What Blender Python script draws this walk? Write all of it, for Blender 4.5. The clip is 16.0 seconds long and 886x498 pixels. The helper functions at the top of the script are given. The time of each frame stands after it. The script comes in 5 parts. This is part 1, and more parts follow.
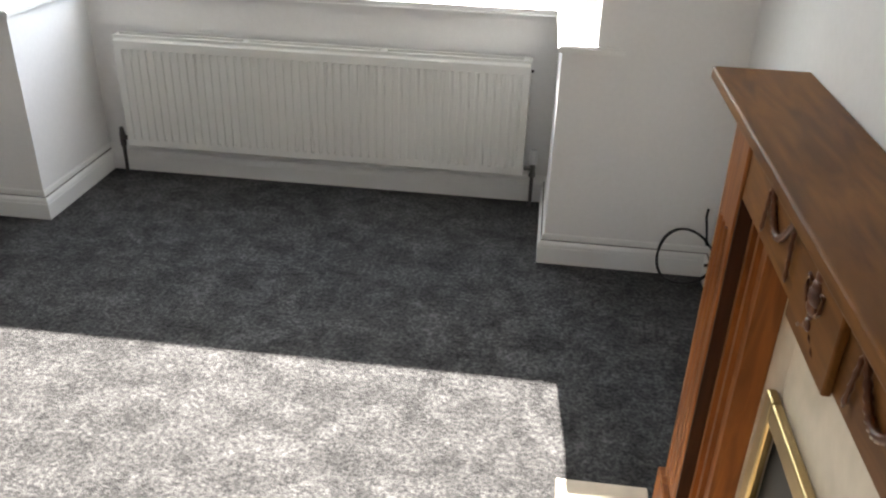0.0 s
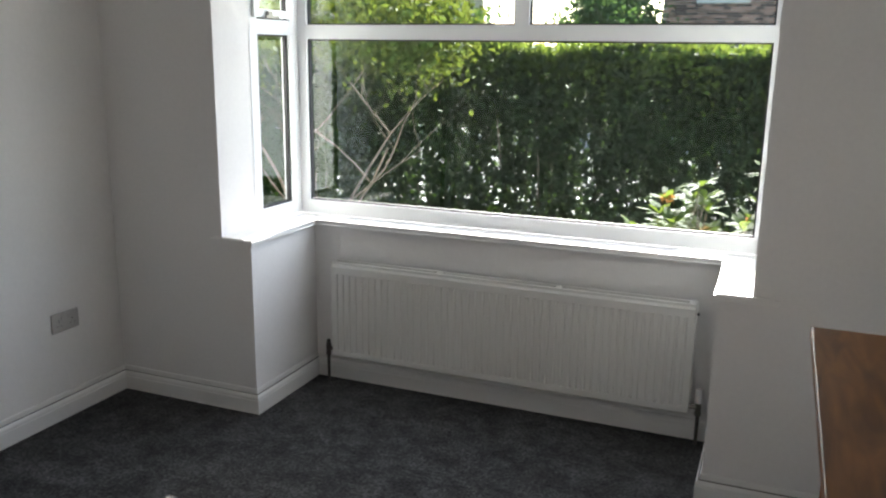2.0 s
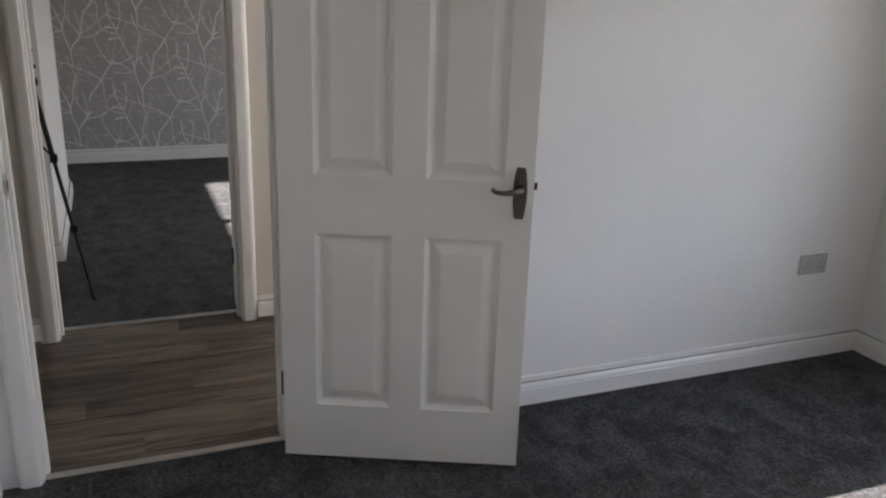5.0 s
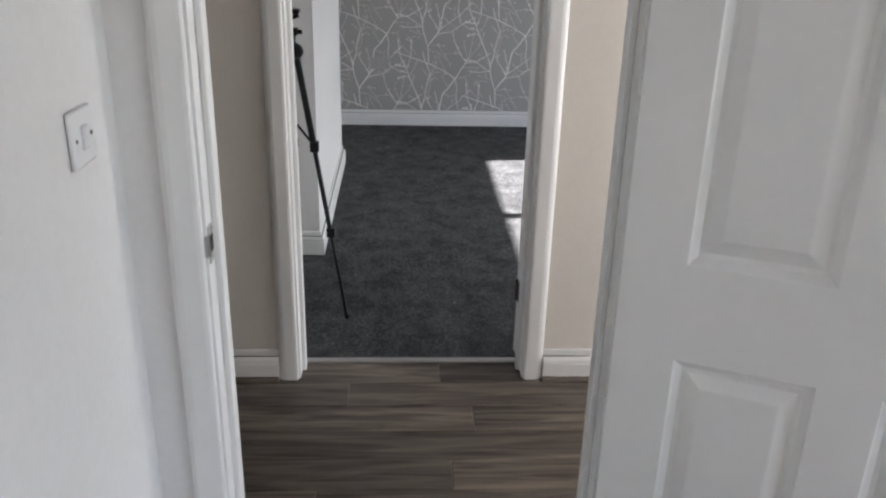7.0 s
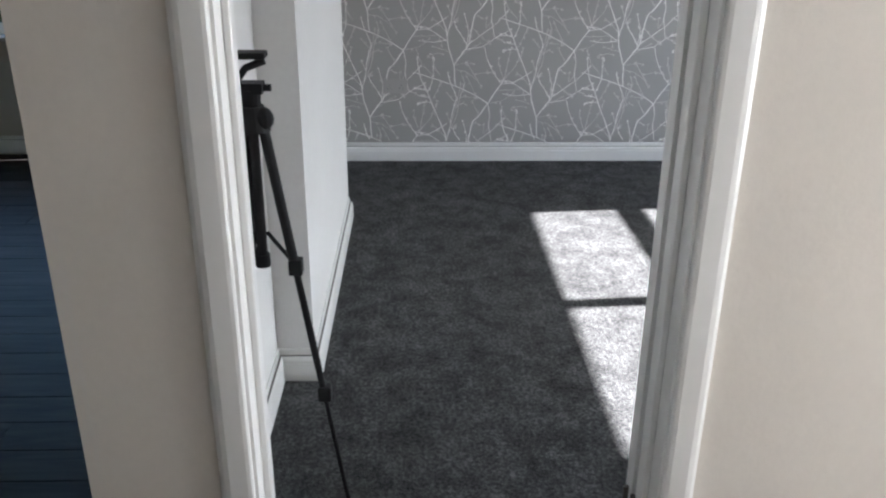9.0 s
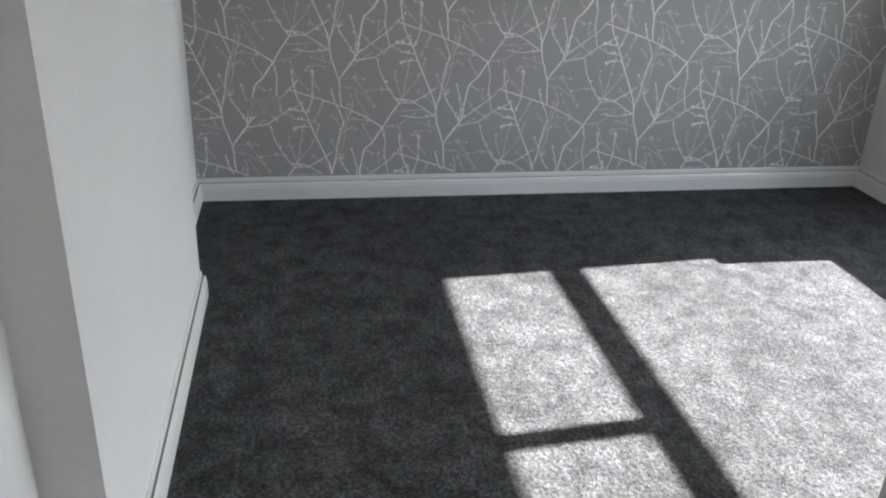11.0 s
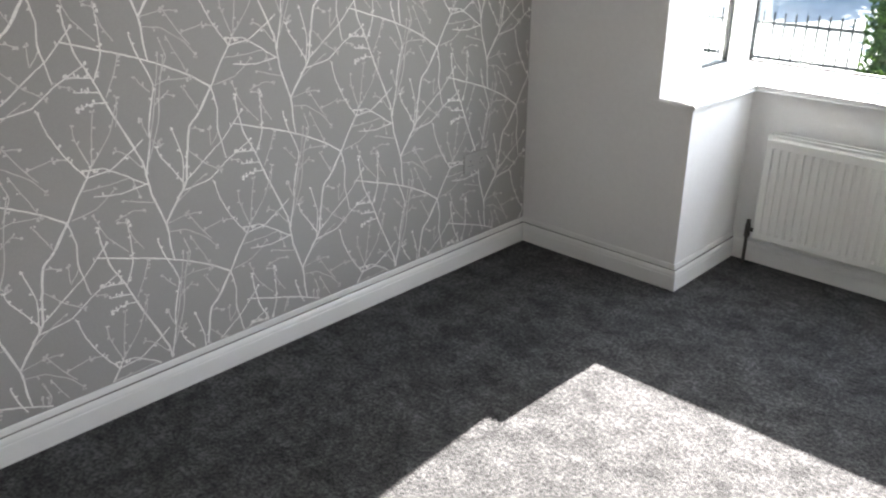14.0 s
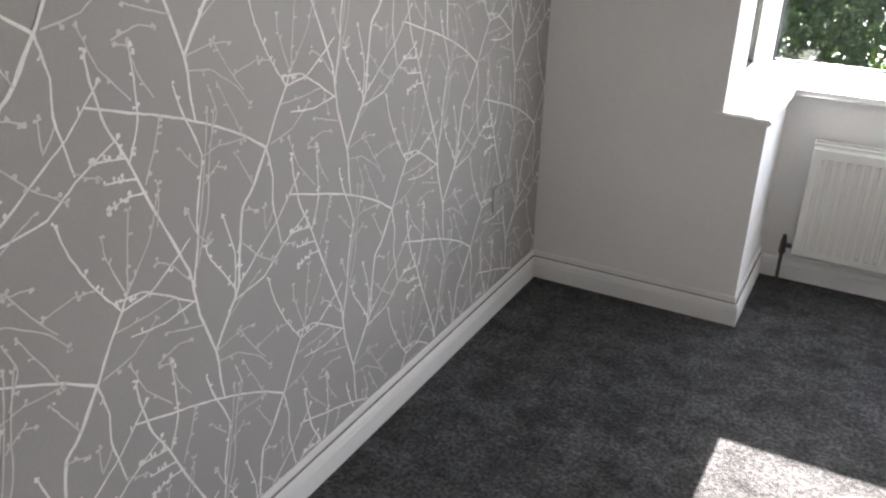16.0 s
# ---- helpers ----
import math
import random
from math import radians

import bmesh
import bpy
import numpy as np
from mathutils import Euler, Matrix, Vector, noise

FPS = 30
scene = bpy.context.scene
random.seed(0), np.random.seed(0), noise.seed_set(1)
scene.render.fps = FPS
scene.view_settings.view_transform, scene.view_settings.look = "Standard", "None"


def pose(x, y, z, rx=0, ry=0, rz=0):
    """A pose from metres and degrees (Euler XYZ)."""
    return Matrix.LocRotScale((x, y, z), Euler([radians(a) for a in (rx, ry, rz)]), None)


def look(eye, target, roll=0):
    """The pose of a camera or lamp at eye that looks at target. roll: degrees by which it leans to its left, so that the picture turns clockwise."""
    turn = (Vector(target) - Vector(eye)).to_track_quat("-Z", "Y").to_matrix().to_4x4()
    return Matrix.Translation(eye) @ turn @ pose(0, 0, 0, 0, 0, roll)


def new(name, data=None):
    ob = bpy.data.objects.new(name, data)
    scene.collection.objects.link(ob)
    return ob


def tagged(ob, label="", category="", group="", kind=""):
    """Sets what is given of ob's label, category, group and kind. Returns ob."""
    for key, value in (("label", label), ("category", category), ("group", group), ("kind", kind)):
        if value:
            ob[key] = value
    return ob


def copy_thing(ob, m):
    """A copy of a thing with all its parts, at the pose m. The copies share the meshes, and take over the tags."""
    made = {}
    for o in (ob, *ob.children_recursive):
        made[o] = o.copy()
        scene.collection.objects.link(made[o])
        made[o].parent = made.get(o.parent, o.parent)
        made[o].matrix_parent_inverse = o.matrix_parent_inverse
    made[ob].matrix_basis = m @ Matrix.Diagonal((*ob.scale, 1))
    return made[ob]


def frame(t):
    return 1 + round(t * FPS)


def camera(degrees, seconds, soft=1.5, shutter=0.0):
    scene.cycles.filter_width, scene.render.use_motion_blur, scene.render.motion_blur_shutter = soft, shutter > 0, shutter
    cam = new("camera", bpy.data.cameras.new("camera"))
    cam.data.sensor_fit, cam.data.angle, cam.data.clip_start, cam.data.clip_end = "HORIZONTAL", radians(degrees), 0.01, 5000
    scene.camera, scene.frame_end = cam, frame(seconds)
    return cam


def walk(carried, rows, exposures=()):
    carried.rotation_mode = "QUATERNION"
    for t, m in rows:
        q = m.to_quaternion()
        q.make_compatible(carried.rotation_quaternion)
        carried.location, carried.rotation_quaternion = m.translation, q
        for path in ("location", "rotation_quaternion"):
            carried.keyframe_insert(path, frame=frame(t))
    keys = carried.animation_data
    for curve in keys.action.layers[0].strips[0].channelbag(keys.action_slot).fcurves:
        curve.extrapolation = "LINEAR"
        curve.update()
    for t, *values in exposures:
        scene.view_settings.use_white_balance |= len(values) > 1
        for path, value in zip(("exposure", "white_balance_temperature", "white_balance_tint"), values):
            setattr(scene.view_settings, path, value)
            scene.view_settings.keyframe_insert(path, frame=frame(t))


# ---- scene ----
cam = camera(56.1, 16.0, soft=2.2)
PATH = [
    (0, (-0.15, 0.13, 1.467), (-0.343, 1.882, 0.523), 2.0),
    (0.5, (-0.021, 0.075, 1.493), (-0.421, 1.806, 0.575), 1.5),
    (1, (0.037, -0.033, 1.527), (-0.516, 1.703, 0.701), 1.3),
    (1.5, (0.059, -0.075, 1.555), (-0.598, 1.702, 0.917), 1.0),
    (2, (0.067, -0.08, 1.584), (-0.661, 1.725, 1.126), 0.8),
    (2.5, (0.071, -0.089, 1.601), (-0.689, 1.729, 1.253), 1.1),
    (3, (0.052, -0.106, 1.589), (-0.784, 1.672, 1.216), 1.4),
    (3.5, (0.05, -0.13, 1.568), (-1.017, 1.5, 1.119), 1.6),
    (4, (0.03, -0.155, 1.551), (-1.31, 1.241, 1.044), 2.4),
    (4.5, (-0.101, -0.173, 1.521), (-1.681, 0.925, 0.977), 2.6),
    (5, (-0.245, -0.187, 1.512), (-2.01, 0.527, 0.899), 1.9),
    (5.2, (-0.314, -0.177, 1.499), (-2.123, 0.385, 0.856), 1.6),
    (7.3, (-1.519, -0.106, 1.499), (-3.367, -0.032, 0.736), 1.8),
    (7.5, (-1.627, -0.077, 1.513), (-3.471, -0.020, 0.739), 2.0),
    (8, (-1.940, -0.088, 1.483), (-3.786, -0.049, 0.715), 1.5),
    (8.5, (-2.248, -0.154, 1.479), (-4.105, -0.117, 0.736), 0.3),
    (9, (-2.566, -0.172, 1.462), (-4.414, -0.107, 0.699), 0.5),
    (9.2, (-2.667, -0.170, 1.473), (-4.512, -0.078, 0.706), 0.9),
    (11.5, (-3.931, -0.098, 1.483), (-5.687, 0.369, 0.648), 2.1),
    (12, (-4.211, -0.121, 1.52), (-5.893, 0.558, 0.678), 2.2),
    (12.5, (-4.41, -0.12, 1.504), (-6.023, 0.73, 0.68), 3.0),
    (13, (-4.651, -0.067, 1.505), (-6.218, 0.895, 0.719), 2.7),
    (13.5, (-4.903, -0.048, 1.533), (-6.344, 1.105, 0.762), 2.6),
    (14, (-5.242, -0.083, 1.546), (-6.514, 1.244, 0.759), 0.1),
    (14.5, (-5.5, -0.058, 1.541), (-6.645, 1.381, 0.755), 0.1),
    (15, (-5.798, -0.011, 1.554), (-6.834, 1.518, 0.787), 1.7),
    (15.5, (-6.127, -0.034, 1.554), (-7.038, 1.561, 0.762), 1.1),
    (16, (-6.408, -0.048, 1.548), (-7.266, 1.553, 0.711), 1.3),
]
EXPOSURE = [
    (0, 3.4, 6700, 12),
    (1, 3.04, 6600, 12),
    (1.5, 2.94, 6550, 12),
    (2.5, 2.2, 6450, 12),
    (3.0, 2.1, 6450, 12),
    (3.5, 2.05, 6450, 13),
    (4, 2.15, 6450, 16),
    (4.5, 2.35, 6400, 15),
    (5, 2.9, 6400, 16),
    (7.3, 3.6, 6050, 14),
    (8.5, 3.68, 5950, 12),
    (9, 3.78, 5950, 12),
    (11.5, 3.4, 6100, 12),
    (13, 3.33, 6250, 12),
    (14.5, 3.92, 6550, 14),
    (15.5, 3.80, 6600, 16),
    (16, 3.80, 6550, 16),
]
walk(cam, [(t, look(eye, target, roll)) for t, eye, target, roll in PATH], EXPOSURE)

# ---- light ----
SUN_ELEV, SUN_AZ = radians(32.4), radians(-4.5)      # azimuth from +y, towards +x
world = bpy.data.worlds.new("sky")
scene.world = world
world.use_nodes = True
wn = world.node_tree.nodes
sky = wn.new("ShaderNodeTexSky")
sky.sky_type, sky.sun_disc = "NISHITA", False
sky.sun_elevation, sky.sun_rotation = SUN_ELEV, SUN_AZ
world.node_tree.links.new(sky.outputs[0], wn["Background"].inputs[0])
wn["Background"].inputs[1].default_value = 0.11
sun = new("sun", bpy.data.lights.new("sun", "SUN"))
sun.data.energy, sun.data.angle, sun.data.color = 5.0, radians(0.5), (1.0, 0.96, 0.90)
sun_dir = Vector((math.sin(SUN_AZ) * math.cos(SUN_ELEV), math.cos(SUN_AZ) * math.cos(SUN_ELEV), math.sin(SUN_ELEV)))
sun.matrix_world = look(sun_dir * 30, (0, 0, 0))


def sky_panel(name, at, towards, wide, high, watts, colour=(0.97, 0.98, 1.0)):
    """Daylight that comes in through one opening."""
    lamp = new(name, bpy.data.lights.new(name, "AREA"))
    lamp.data.shape, lamp.data.size, lamp.data.size_y = "RECTANGLE", wide, high
    lamp.data.energy, lamp.data.color = watts, colour
    lamp.matrix_world = look(at, towards)
    return lamp


sky_panel("daylight_bay_1", (-1.03, 3.62, 1.45), (-1.03, 0.5, 0.7), 2.0, 1.1, 3.5)
sky_panel("daylight_bay_2", (-5.79, 3.68, 1.45), (-5.79, 0.5, 0.7), 2.0, 1.1, 3.2)
sky_panel("daylight_hall", (-3.36, 2.66, 1.25), (-3.36, 0.0, 0.9), 0.8, 1.7, 3.2, (1.0, 0.975, 0.925))


# ---- materials ----
def material(name, colour, rough=0.6, metal=0.0, fine=0.0, fine_scale=200.0, broad=0.0, broad_scale=3.0, bump=0.0, bump_scale=300.0, spec=0.5, piece=0.0, island=0.0):
    """A surface with variation at two scales, relief and, for pieces, a tone of their own."""
    m = bpy.data.materials.new(name)
    m.use_nodes = True
    nt = m.node_tree
    bsdf = nt.nodes["Principled BSDF"]
    bsdf.inputs["Roughness"].default_value = rough
    bsdf.inputs["Metallic"].default_value = metal
    bsdf.inputs["Specular IOR Level"].default_value = spec
    co = nt.nodes.new("ShaderNodeTexCoord")
    out = None

    def tone(value_socket, amount, last):
        ramp = nt.nodes.new("ShaderNodeMapRange")
        ramp.inputs[1].default_value, ramp.inputs[2].default_value = 0.25, 0.75
        ramp.inputs[3].default_value, ramp.inputs[4].default_value = 1 - amount, 1 + amount
        nt.links.new(value_socket, ramp.inputs[0])
        mix = nt.nodes.new("ShaderNodeMix")
        mix.data_type, mix.blend_type = "RGBA", "MULTIPLY"
        mix.inputs[0].default_value = 1
        if last is None:
            mix.inputs[6].default_value = (*colour, 1)
        else:
            nt.links.new(last, mix.inputs[6])
        nt.links.new(ramp.outputs[0], mix.inputs[7])
        return mix.outputs[2]

    def noise_at(scale, detail=3.0):
        n = nt.nodes.new("ShaderNodeTexNoise")
        n.inputs["Scale"].default_value, n.inputs["Detail"].default_value = scale, detail
        nt.links.new(co.outputs["Object"], n.inputs["Vector"])
        return n.outputs[0]

    if fine:
        out = tone(noise_at(fine_scale), fine, out)
    if broad:
        out = tone(noise_at(broad_scale, 5.0), broad, out)
    if piece:
        info = nt.nodes.new("ShaderNodeObjectInfo")
        out = tone(info.outputs["Random"], piece, out)
    if island:
        geo = nt.nodes.new("ShaderNodeNewGeometry")
        out = tone(geo.outputs["Random Per Island"], island, out)
    if out is None:
        bsdf.inputs["Base Color"].default_value = (*colour, 1)
    else:
        nt.links.new(out, bsdf.inputs["Base Color"])
    if bump:
        b = nt.nodes.new("ShaderNodeBump")
        b.inputs["Strength"].default_value, b.inputs["Distance"].default_value = bump, 0.004
        nt.links.new(noise_at(bump_scale), b.inputs["Height"])
        nt.links.new(b.outputs[0], bsdf.inputs["Normal"])
    return m


def carpet_material():
    """Cut pile: dark charcoal tufts with paler flecks, brushed into patches."""
    m = bpy.data.materials.new("charcoal_carpet")
    m.use_nodes = True
    nt = m.node_tree
    bsdf = nt.nodes["Principled BSDF"]
    bsdf.inputs["Roughness"].default_value = 1.0
    bsdf.inputs["Specular IOR Level"].default_value = 0.1
    bsdf.inputs["Sheen Weight"].default_value = 0.03
    bsdf.inputs["Sheen Roughness"].default_value = 0.6
    co = nt.nodes.new("ShaderNodeTexCoord")

    def noise_at(scale, detail, rough=0.5, dist=0.0):
        n = nt.nodes.new("ShaderNodeTexNoise")
        n.inputs["Scale"].default_value, n.inputs["Detail"].default_value = scale, detail
        n.inputs["Roughness"].default_value, n.inputs["Distortion"].default_value = rough, dist
        nt.links.new(co.outputs["Object"], n.inputs["Vector"])
        return n.outputs[0]

    tuft = nt.nodes.new("ShaderNodeValToRGB")
    tuft.color_ramp.elements[0].position, tuft.color_ramp.elements[1].position = 0.40, 0.62
    tuft.color_ramp.elements[0].color, tuft.color_ramp.elements[1].color = (0.026, 0.0259, 0.0270, 1), (0.080, 0.0790, 0.078, 1)
    nt.links.new(noise_at(80, 4.0, 0.7), tuft.inputs[0])
    brushed = nt.nodes.new("ShaderNodeMapRange")
    brushed.inputs[1].default_value, brushed.inputs[2].default_value = 0.35, 0.65
    brushed.inputs[3].default_value, brushed.inputs[4].default_value = 0.60, 1.42
    nt.links.new(noise_at(8.5, 5.0, 0.62, 0.4), brushed.inputs[0])
    wide = nt.nodes.new("ShaderNodeMapRange")
    wide.inputs[1].default_value, wide.inputs[2].default_value = 0.3, 0.7
    wide.inputs[3].default_value, wide.inputs[4].default_value = 0.85, 1.15
    nt.links.new(noise_at(1.7, 3.0), wide.inputs[0])
    blotch = nt.nodes.new("ShaderNodeMapRange")
    blotch.inputs[1].default_value, blotch.inputs[2].default_value = 0.35, 0.65
    blotch.inputs[3].default_value, blotch.inputs[4].default_value = 0.72, 1.28
    nt.links.new(noise_at(34.0, 4.0, 0.75), blotch.inputs[0])
    last = tuft.outputs[0]
    for tone in (brushed, wide, blotch):
        mix = nt.nodes.new("ShaderNodeMix")
        mix.data_type, mix.blend_type = "RGBA", "MULTIPLY"
        mix.inputs[0].default_value = 1
        nt.links.new(last, mix.inputs[6])
        nt.links.new(tone.outputs[0], mix.inputs[7])
        last = mix.outputs[2]
    nt.links.new(last, bsdf.inputs["Base Color"])
    b = nt.nodes.new("ShaderNodeBump")
    b.inputs["Strength"].default_value, b.inputs["Distance"].default_value = 0.8, 0.007
    nt.links.new(noise_at(105, 3.0, 0.75), b.inputs["Height"])
    nt.links.new(b.outputs[0], bsdf.inputs["Normal"])
    return m


def wood_material(name, dark, light, stretch, rough, piece=0.0, spec=0.5, coat=0.0):
    """Long grain: noise stretched along one axis."""
    m = bpy.data.materials.new(name)
    m.use_nodes = True
    nt = m.node_tree
    bsdf = nt.nodes["Principled BSDF"]
    bsdf.inputs["Roughness"].default_value, bsdf.inputs["Specular IOR Level"].default_value = rough, spec
    bsdf.inputs["Coat Weight"].default_value, bsdf.inputs["Coat Roughness"].default_value = coat, 0.15
    co = nt.nodes.new("ShaderNodeTexCoord")
    mp = nt.nodes.new("ShaderNodeMapping")
    mp.inputs["Scale"].default_value = stretch
    nt.links.new(co.outputs["Object"], mp.inputs["Vector"])
    info = nt.nodes.new("ShaderNodeObjectInfo")
    shift = nt.nodes.new("ShaderNodeVectorMath")
    shift.operation = "MULTIPLY_ADD"
    shift.inputs[1].default_value = (37.0, 53.0, 71.0) if piece else (0, 0, 0)
    nt.links.new(info.outputs["Random"], shift.inputs[0])
    nt.links.new(mp.outputs[0], shift.inputs[2])
    n = nt.nodes.new("ShaderNodeTexNoise")
    n.inputs["Scale"].default_value, n.inputs["Detail"].default_value, n.inputs["Distortion"].default_value = 6.0, 5.0, 0.8
    nt.links.new(shift.outputs[0], n.inputs["Vector"])
    ramp = nt.nodes.new("ShaderNodeValToRGB")
    ramp.color_ramp.elements[0].position, ramp.color_ramp.elements[1].position = 0.33, 0.68
    ramp.color_ramp.elements[0].color, ramp.color_ramp.elements[1].color = (*dark, 1), (*light, 1)
    nt.links.new(n.outputs[0], ramp.inputs[0])
    last = ramp.outputs[0]
    if piece:
        r = nt.nodes.new("ShaderNodeMapRange")
        r.inputs[3].default_value, r.inputs[4].default_value = 1 - piece, 1 + piece
        nt.links.new(info.outputs["Random"], r.inputs[0])
        mix = nt.nodes.new("ShaderNodeMix")
        mix.data_type, mix.blend_type = "RGBA", "MULTIPLY"
        mix.inputs[0].default_value = 1
        nt.links.new(last, mix.inputs[6])
        nt.links.new(r.outputs[0], mix.inputs[7])
        last = mix.outputs[2]
    nt.links.new(last, bsdf.inputs["Base Color"])
    b = nt.nodes.new("ShaderNodeBump")
    b.inputs["Strength"].default_value, b.inputs["Distance"].default_value = 0.15, 0.002
    nt.links.new(n.outputs[0], b.inputs["Height"])
    nt.links.new(b.outputs[0], bsdf.inputs["Normal"])
    return m


def glass_material():
    """Double glazing: clear, with a mirror image at its surface."""
    m = bpy.data.materials.new("window_glass")
    m.use_nodes = True
    nt = m.node_tree
    nt.nodes.remove(nt.nodes["Principled BSDF"])
    clear, gloss = nt.nodes.new("ShaderNodeBsdfTransparent"), nt.nodes.new("ShaderNodeBsdfGlossy")
    clear.inputs[0].default_value = (0.90, 0.94, 0.92, 1)
    gloss.inputs["Roughness"].default_value = 0.0
    facing = nt.nodes.new("ShaderNodeLayerWeight")
    facing.inputs[0].default_value = 0.5
    power = nt.nodes.new("ShaderNodeMath")
    power.operation = "POWER"
    power.inputs[1].default_value = 4.0
    nt.links.new(facing.outputs["Facing"], power.inputs[0])
    fres = nt.nodes.new("ShaderNodeMapRange")
    fres.inputs[3].default_value, fres.inputs[4].default_value = 0.045, 0.95
    nt.links.new(power.outputs[0], fres.inputs[0])
    mix = nt.nodes.new("ShaderNodeMixShader")
    nt.links.new(fres.outputs[0], mix.inputs[0])
    nt.links.new(clear.outputs[0], mix.inputs[1])
    nt.links.new(gloss.outputs[0], mix.inputs[2])
    nt.links.new(mix.outputs[0], nt.nodes["Material Output"].inputs[0])
    return m


def leaf_material(name, colour, through_colour, island=0.35):
    m = material(name, colour, rough=0.65, island=island, spec=0.2)
    nt = m.node_tree
    bsdf = nt.nodes["Principled BSDF"]
    thin = nt.nodes.new("ShaderNodeBsdfTranslucent")
    thin.inputs[0].default_value = (*through_colour, 1)
    mix = nt.nodes.new("ShaderNodeMixShader")
    mix.inputs[0].default_value = 0.4
    nt.links.new(bsdf.outputs[0], mix.inputs[1])
    nt.links.new(thin.outputs[0], mix.inputs[2])
    nt.links.new(mix.outputs[0], nt.nodes["Material Output"].inputs[0])
    return m


WHITE_WALL = material("white_emulsion", (0.78, 0.765, 0.75), 0.9, fine=0.02, fine_scale=60, broad=0.03, broad_scale=1.5, bump=0.12, bump_scale=90, spec=0.2)
CREAM_WALL = material("cream_emulsion", (0.70, 0.65, 0.59), 0.9, fine=0.02, fine_scale=60, broad=0.03, broad_scale=1.5, bump=0.12, bump_scale=90, spec=0.2)
PAPER = material("grey_wallpaper", (0.378, 0.363, 0.348), 0.55, fine=0.06, fine_scale=260, broad=0.04, broad_scale=4, bump=0.10, bump_scale=420, spec=0.55)
PRINT = material("pearl_print", (0.90, 0.88, 0.85), 0.45, fine=0.08, fine_scale=120, broad=0.12, broad_scale=9, spec=0.5)
PRINT_FAINT = material("silver_print", (0.68, 0.66, 0.635), 0.5, fine=0.08, fine_scale=120, broad=0.15, broad_scale=9, spec=0.5)
GLOSS = material("white_gloss_paint", (0.80, 0.79, 0.77), 0.32, fine=0.01, fine_scale=40, broad=0.02, broad_scale=3, bump=0.04, bump_scale=40)
LEDGE_GREY = material("dark_grey_ledge", (0.17, 0.16, 0.145), 0.95, fine=0.3, fine_scale=90, broad=0.25, broad_scale=2.5)
UPVC = material("white_upvc", (0.82, 0.83, 0.84), 0.25, broad=0.02, broad_scale=6)
RUBBER = material("black_gasket", (0.015, 0.015, 0.015), 0.7)
ENAMEL = material("white_enamel", (0.77, 0.76, 0.72), 0.35, broad=0.02, broad_scale=5, bump=0.02, bump_scale=60)
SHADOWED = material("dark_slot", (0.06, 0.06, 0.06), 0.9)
CHROME = material("brushed_nickel", (0.17, 0.16, 0.15), 0.30, metal=1.0, fine=0.08, fine_scale=300)
STEEL = material("bright_steel", (0.55, 0.54, 0.52), 0.28, metal=1.0, fine=0.06, fine_scale=200)
PIPE = material("dull_pipe", (0.10, 0.09, 0.085), 0.45, metal=0.6, broad=0.2, broad_scale=30)
PLASTIC = material("white_plastic", (0.75, 0.75, 0.75), 0.3, broad=0.02, broad_scale=20)
BLACK = material("black_plastic", (0.010, 0.010, 0.011), 0.5, fine=0.1, fine_scale=80, spec=0.25)
BLACK_METAL = material("black_anodised", (0.012, 0.012, 0.013), 0.48, spec=0.3, metal=0.1, fine=0.1, fine_scale=120)
CARPET = carpet_material()
MAHOGANY = wood_material("varnished_mahogany", (0.115, 0.044, 0.010), (0.225, 0.092, 0.020), (5.0, 0.8, 5.0), 0.42, spec=0.18)
MAHOGANY_UP = wood_material("varnished_mahogany_upright", (0.165, 0.052, 0.013), (0.30, 0.106, 0.026), (6.0, 6.0, 0.9), 0.42, spec=0.22)
CARVING = wood_material("varnished_carving", (0.085, 0.028, 0.011), (0.155, 0.054, 0.020), (6.0, 3.0, 6.0), 0.32, spec=0.4)
# mahogany darkened to carry the shade of the recess beside each leg
RECESS_SHADE = wood_material("recess_shade_wood", (0.030, 0.010, 0.004), (0.055, 0.019, 0.007), (6.0, 6.0, 0.9), 0.55, spec=0.12)
LAMINATE = wood_material("oak_laminate", (0.034, 0.025, 0.019), (0.175, 0.142, 0.112), (5.0, 0.45, 5.0), 0.38, piece=0.22)
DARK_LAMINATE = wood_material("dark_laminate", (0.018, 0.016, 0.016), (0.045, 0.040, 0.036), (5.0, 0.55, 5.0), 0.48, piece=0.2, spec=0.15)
MARBLE = material("cream_marble", (0.62, 0.54, 0.42), 0.22, fine=0.12, fine_scale=14, broad=0.14, broad_scale=5)
BRASS = material("polished_brass", (0.42, 0.31, 0.15), 0.36, metal=1.0, broad=0.1, broad_scale=20)
SOOT = material("black_firebox", (0.02, 0.02, 0.02), 0.8, broad=0.3, broad_scale=10)
GLASS = glass_material()
FROST = leaf_material("obscured_glass", (0.8, 0.85, 0.85), (0.8, 0.85, 0.85), 0.0)
STONE = material("pale_render", (0.55, 0.52, 0.47), 0.9, fine=0.12, fine_scale=120, broad=0.1, broad_scale=2, bump=0.4, bump_scale=120)
BRICK_STUFF = material("red_brick_wall", (0.23, 0.135, 0.10), 0.9, fine=0.1, fine_scale=60, island=0.7, broad=0.15, broad_scale=0.8, bump=0.3, bump_scale=80)
MORTAR = material("grey_mortar", (0.36, 0.33, 0.30), 0.95, fine=0.1, fine_scale=60)
SLATE = material("grey_slate", (0.09, 0.09, 0.10), 0.6, fine=0.15, fine_scale=12, broad=0.15, broad_scale=1)
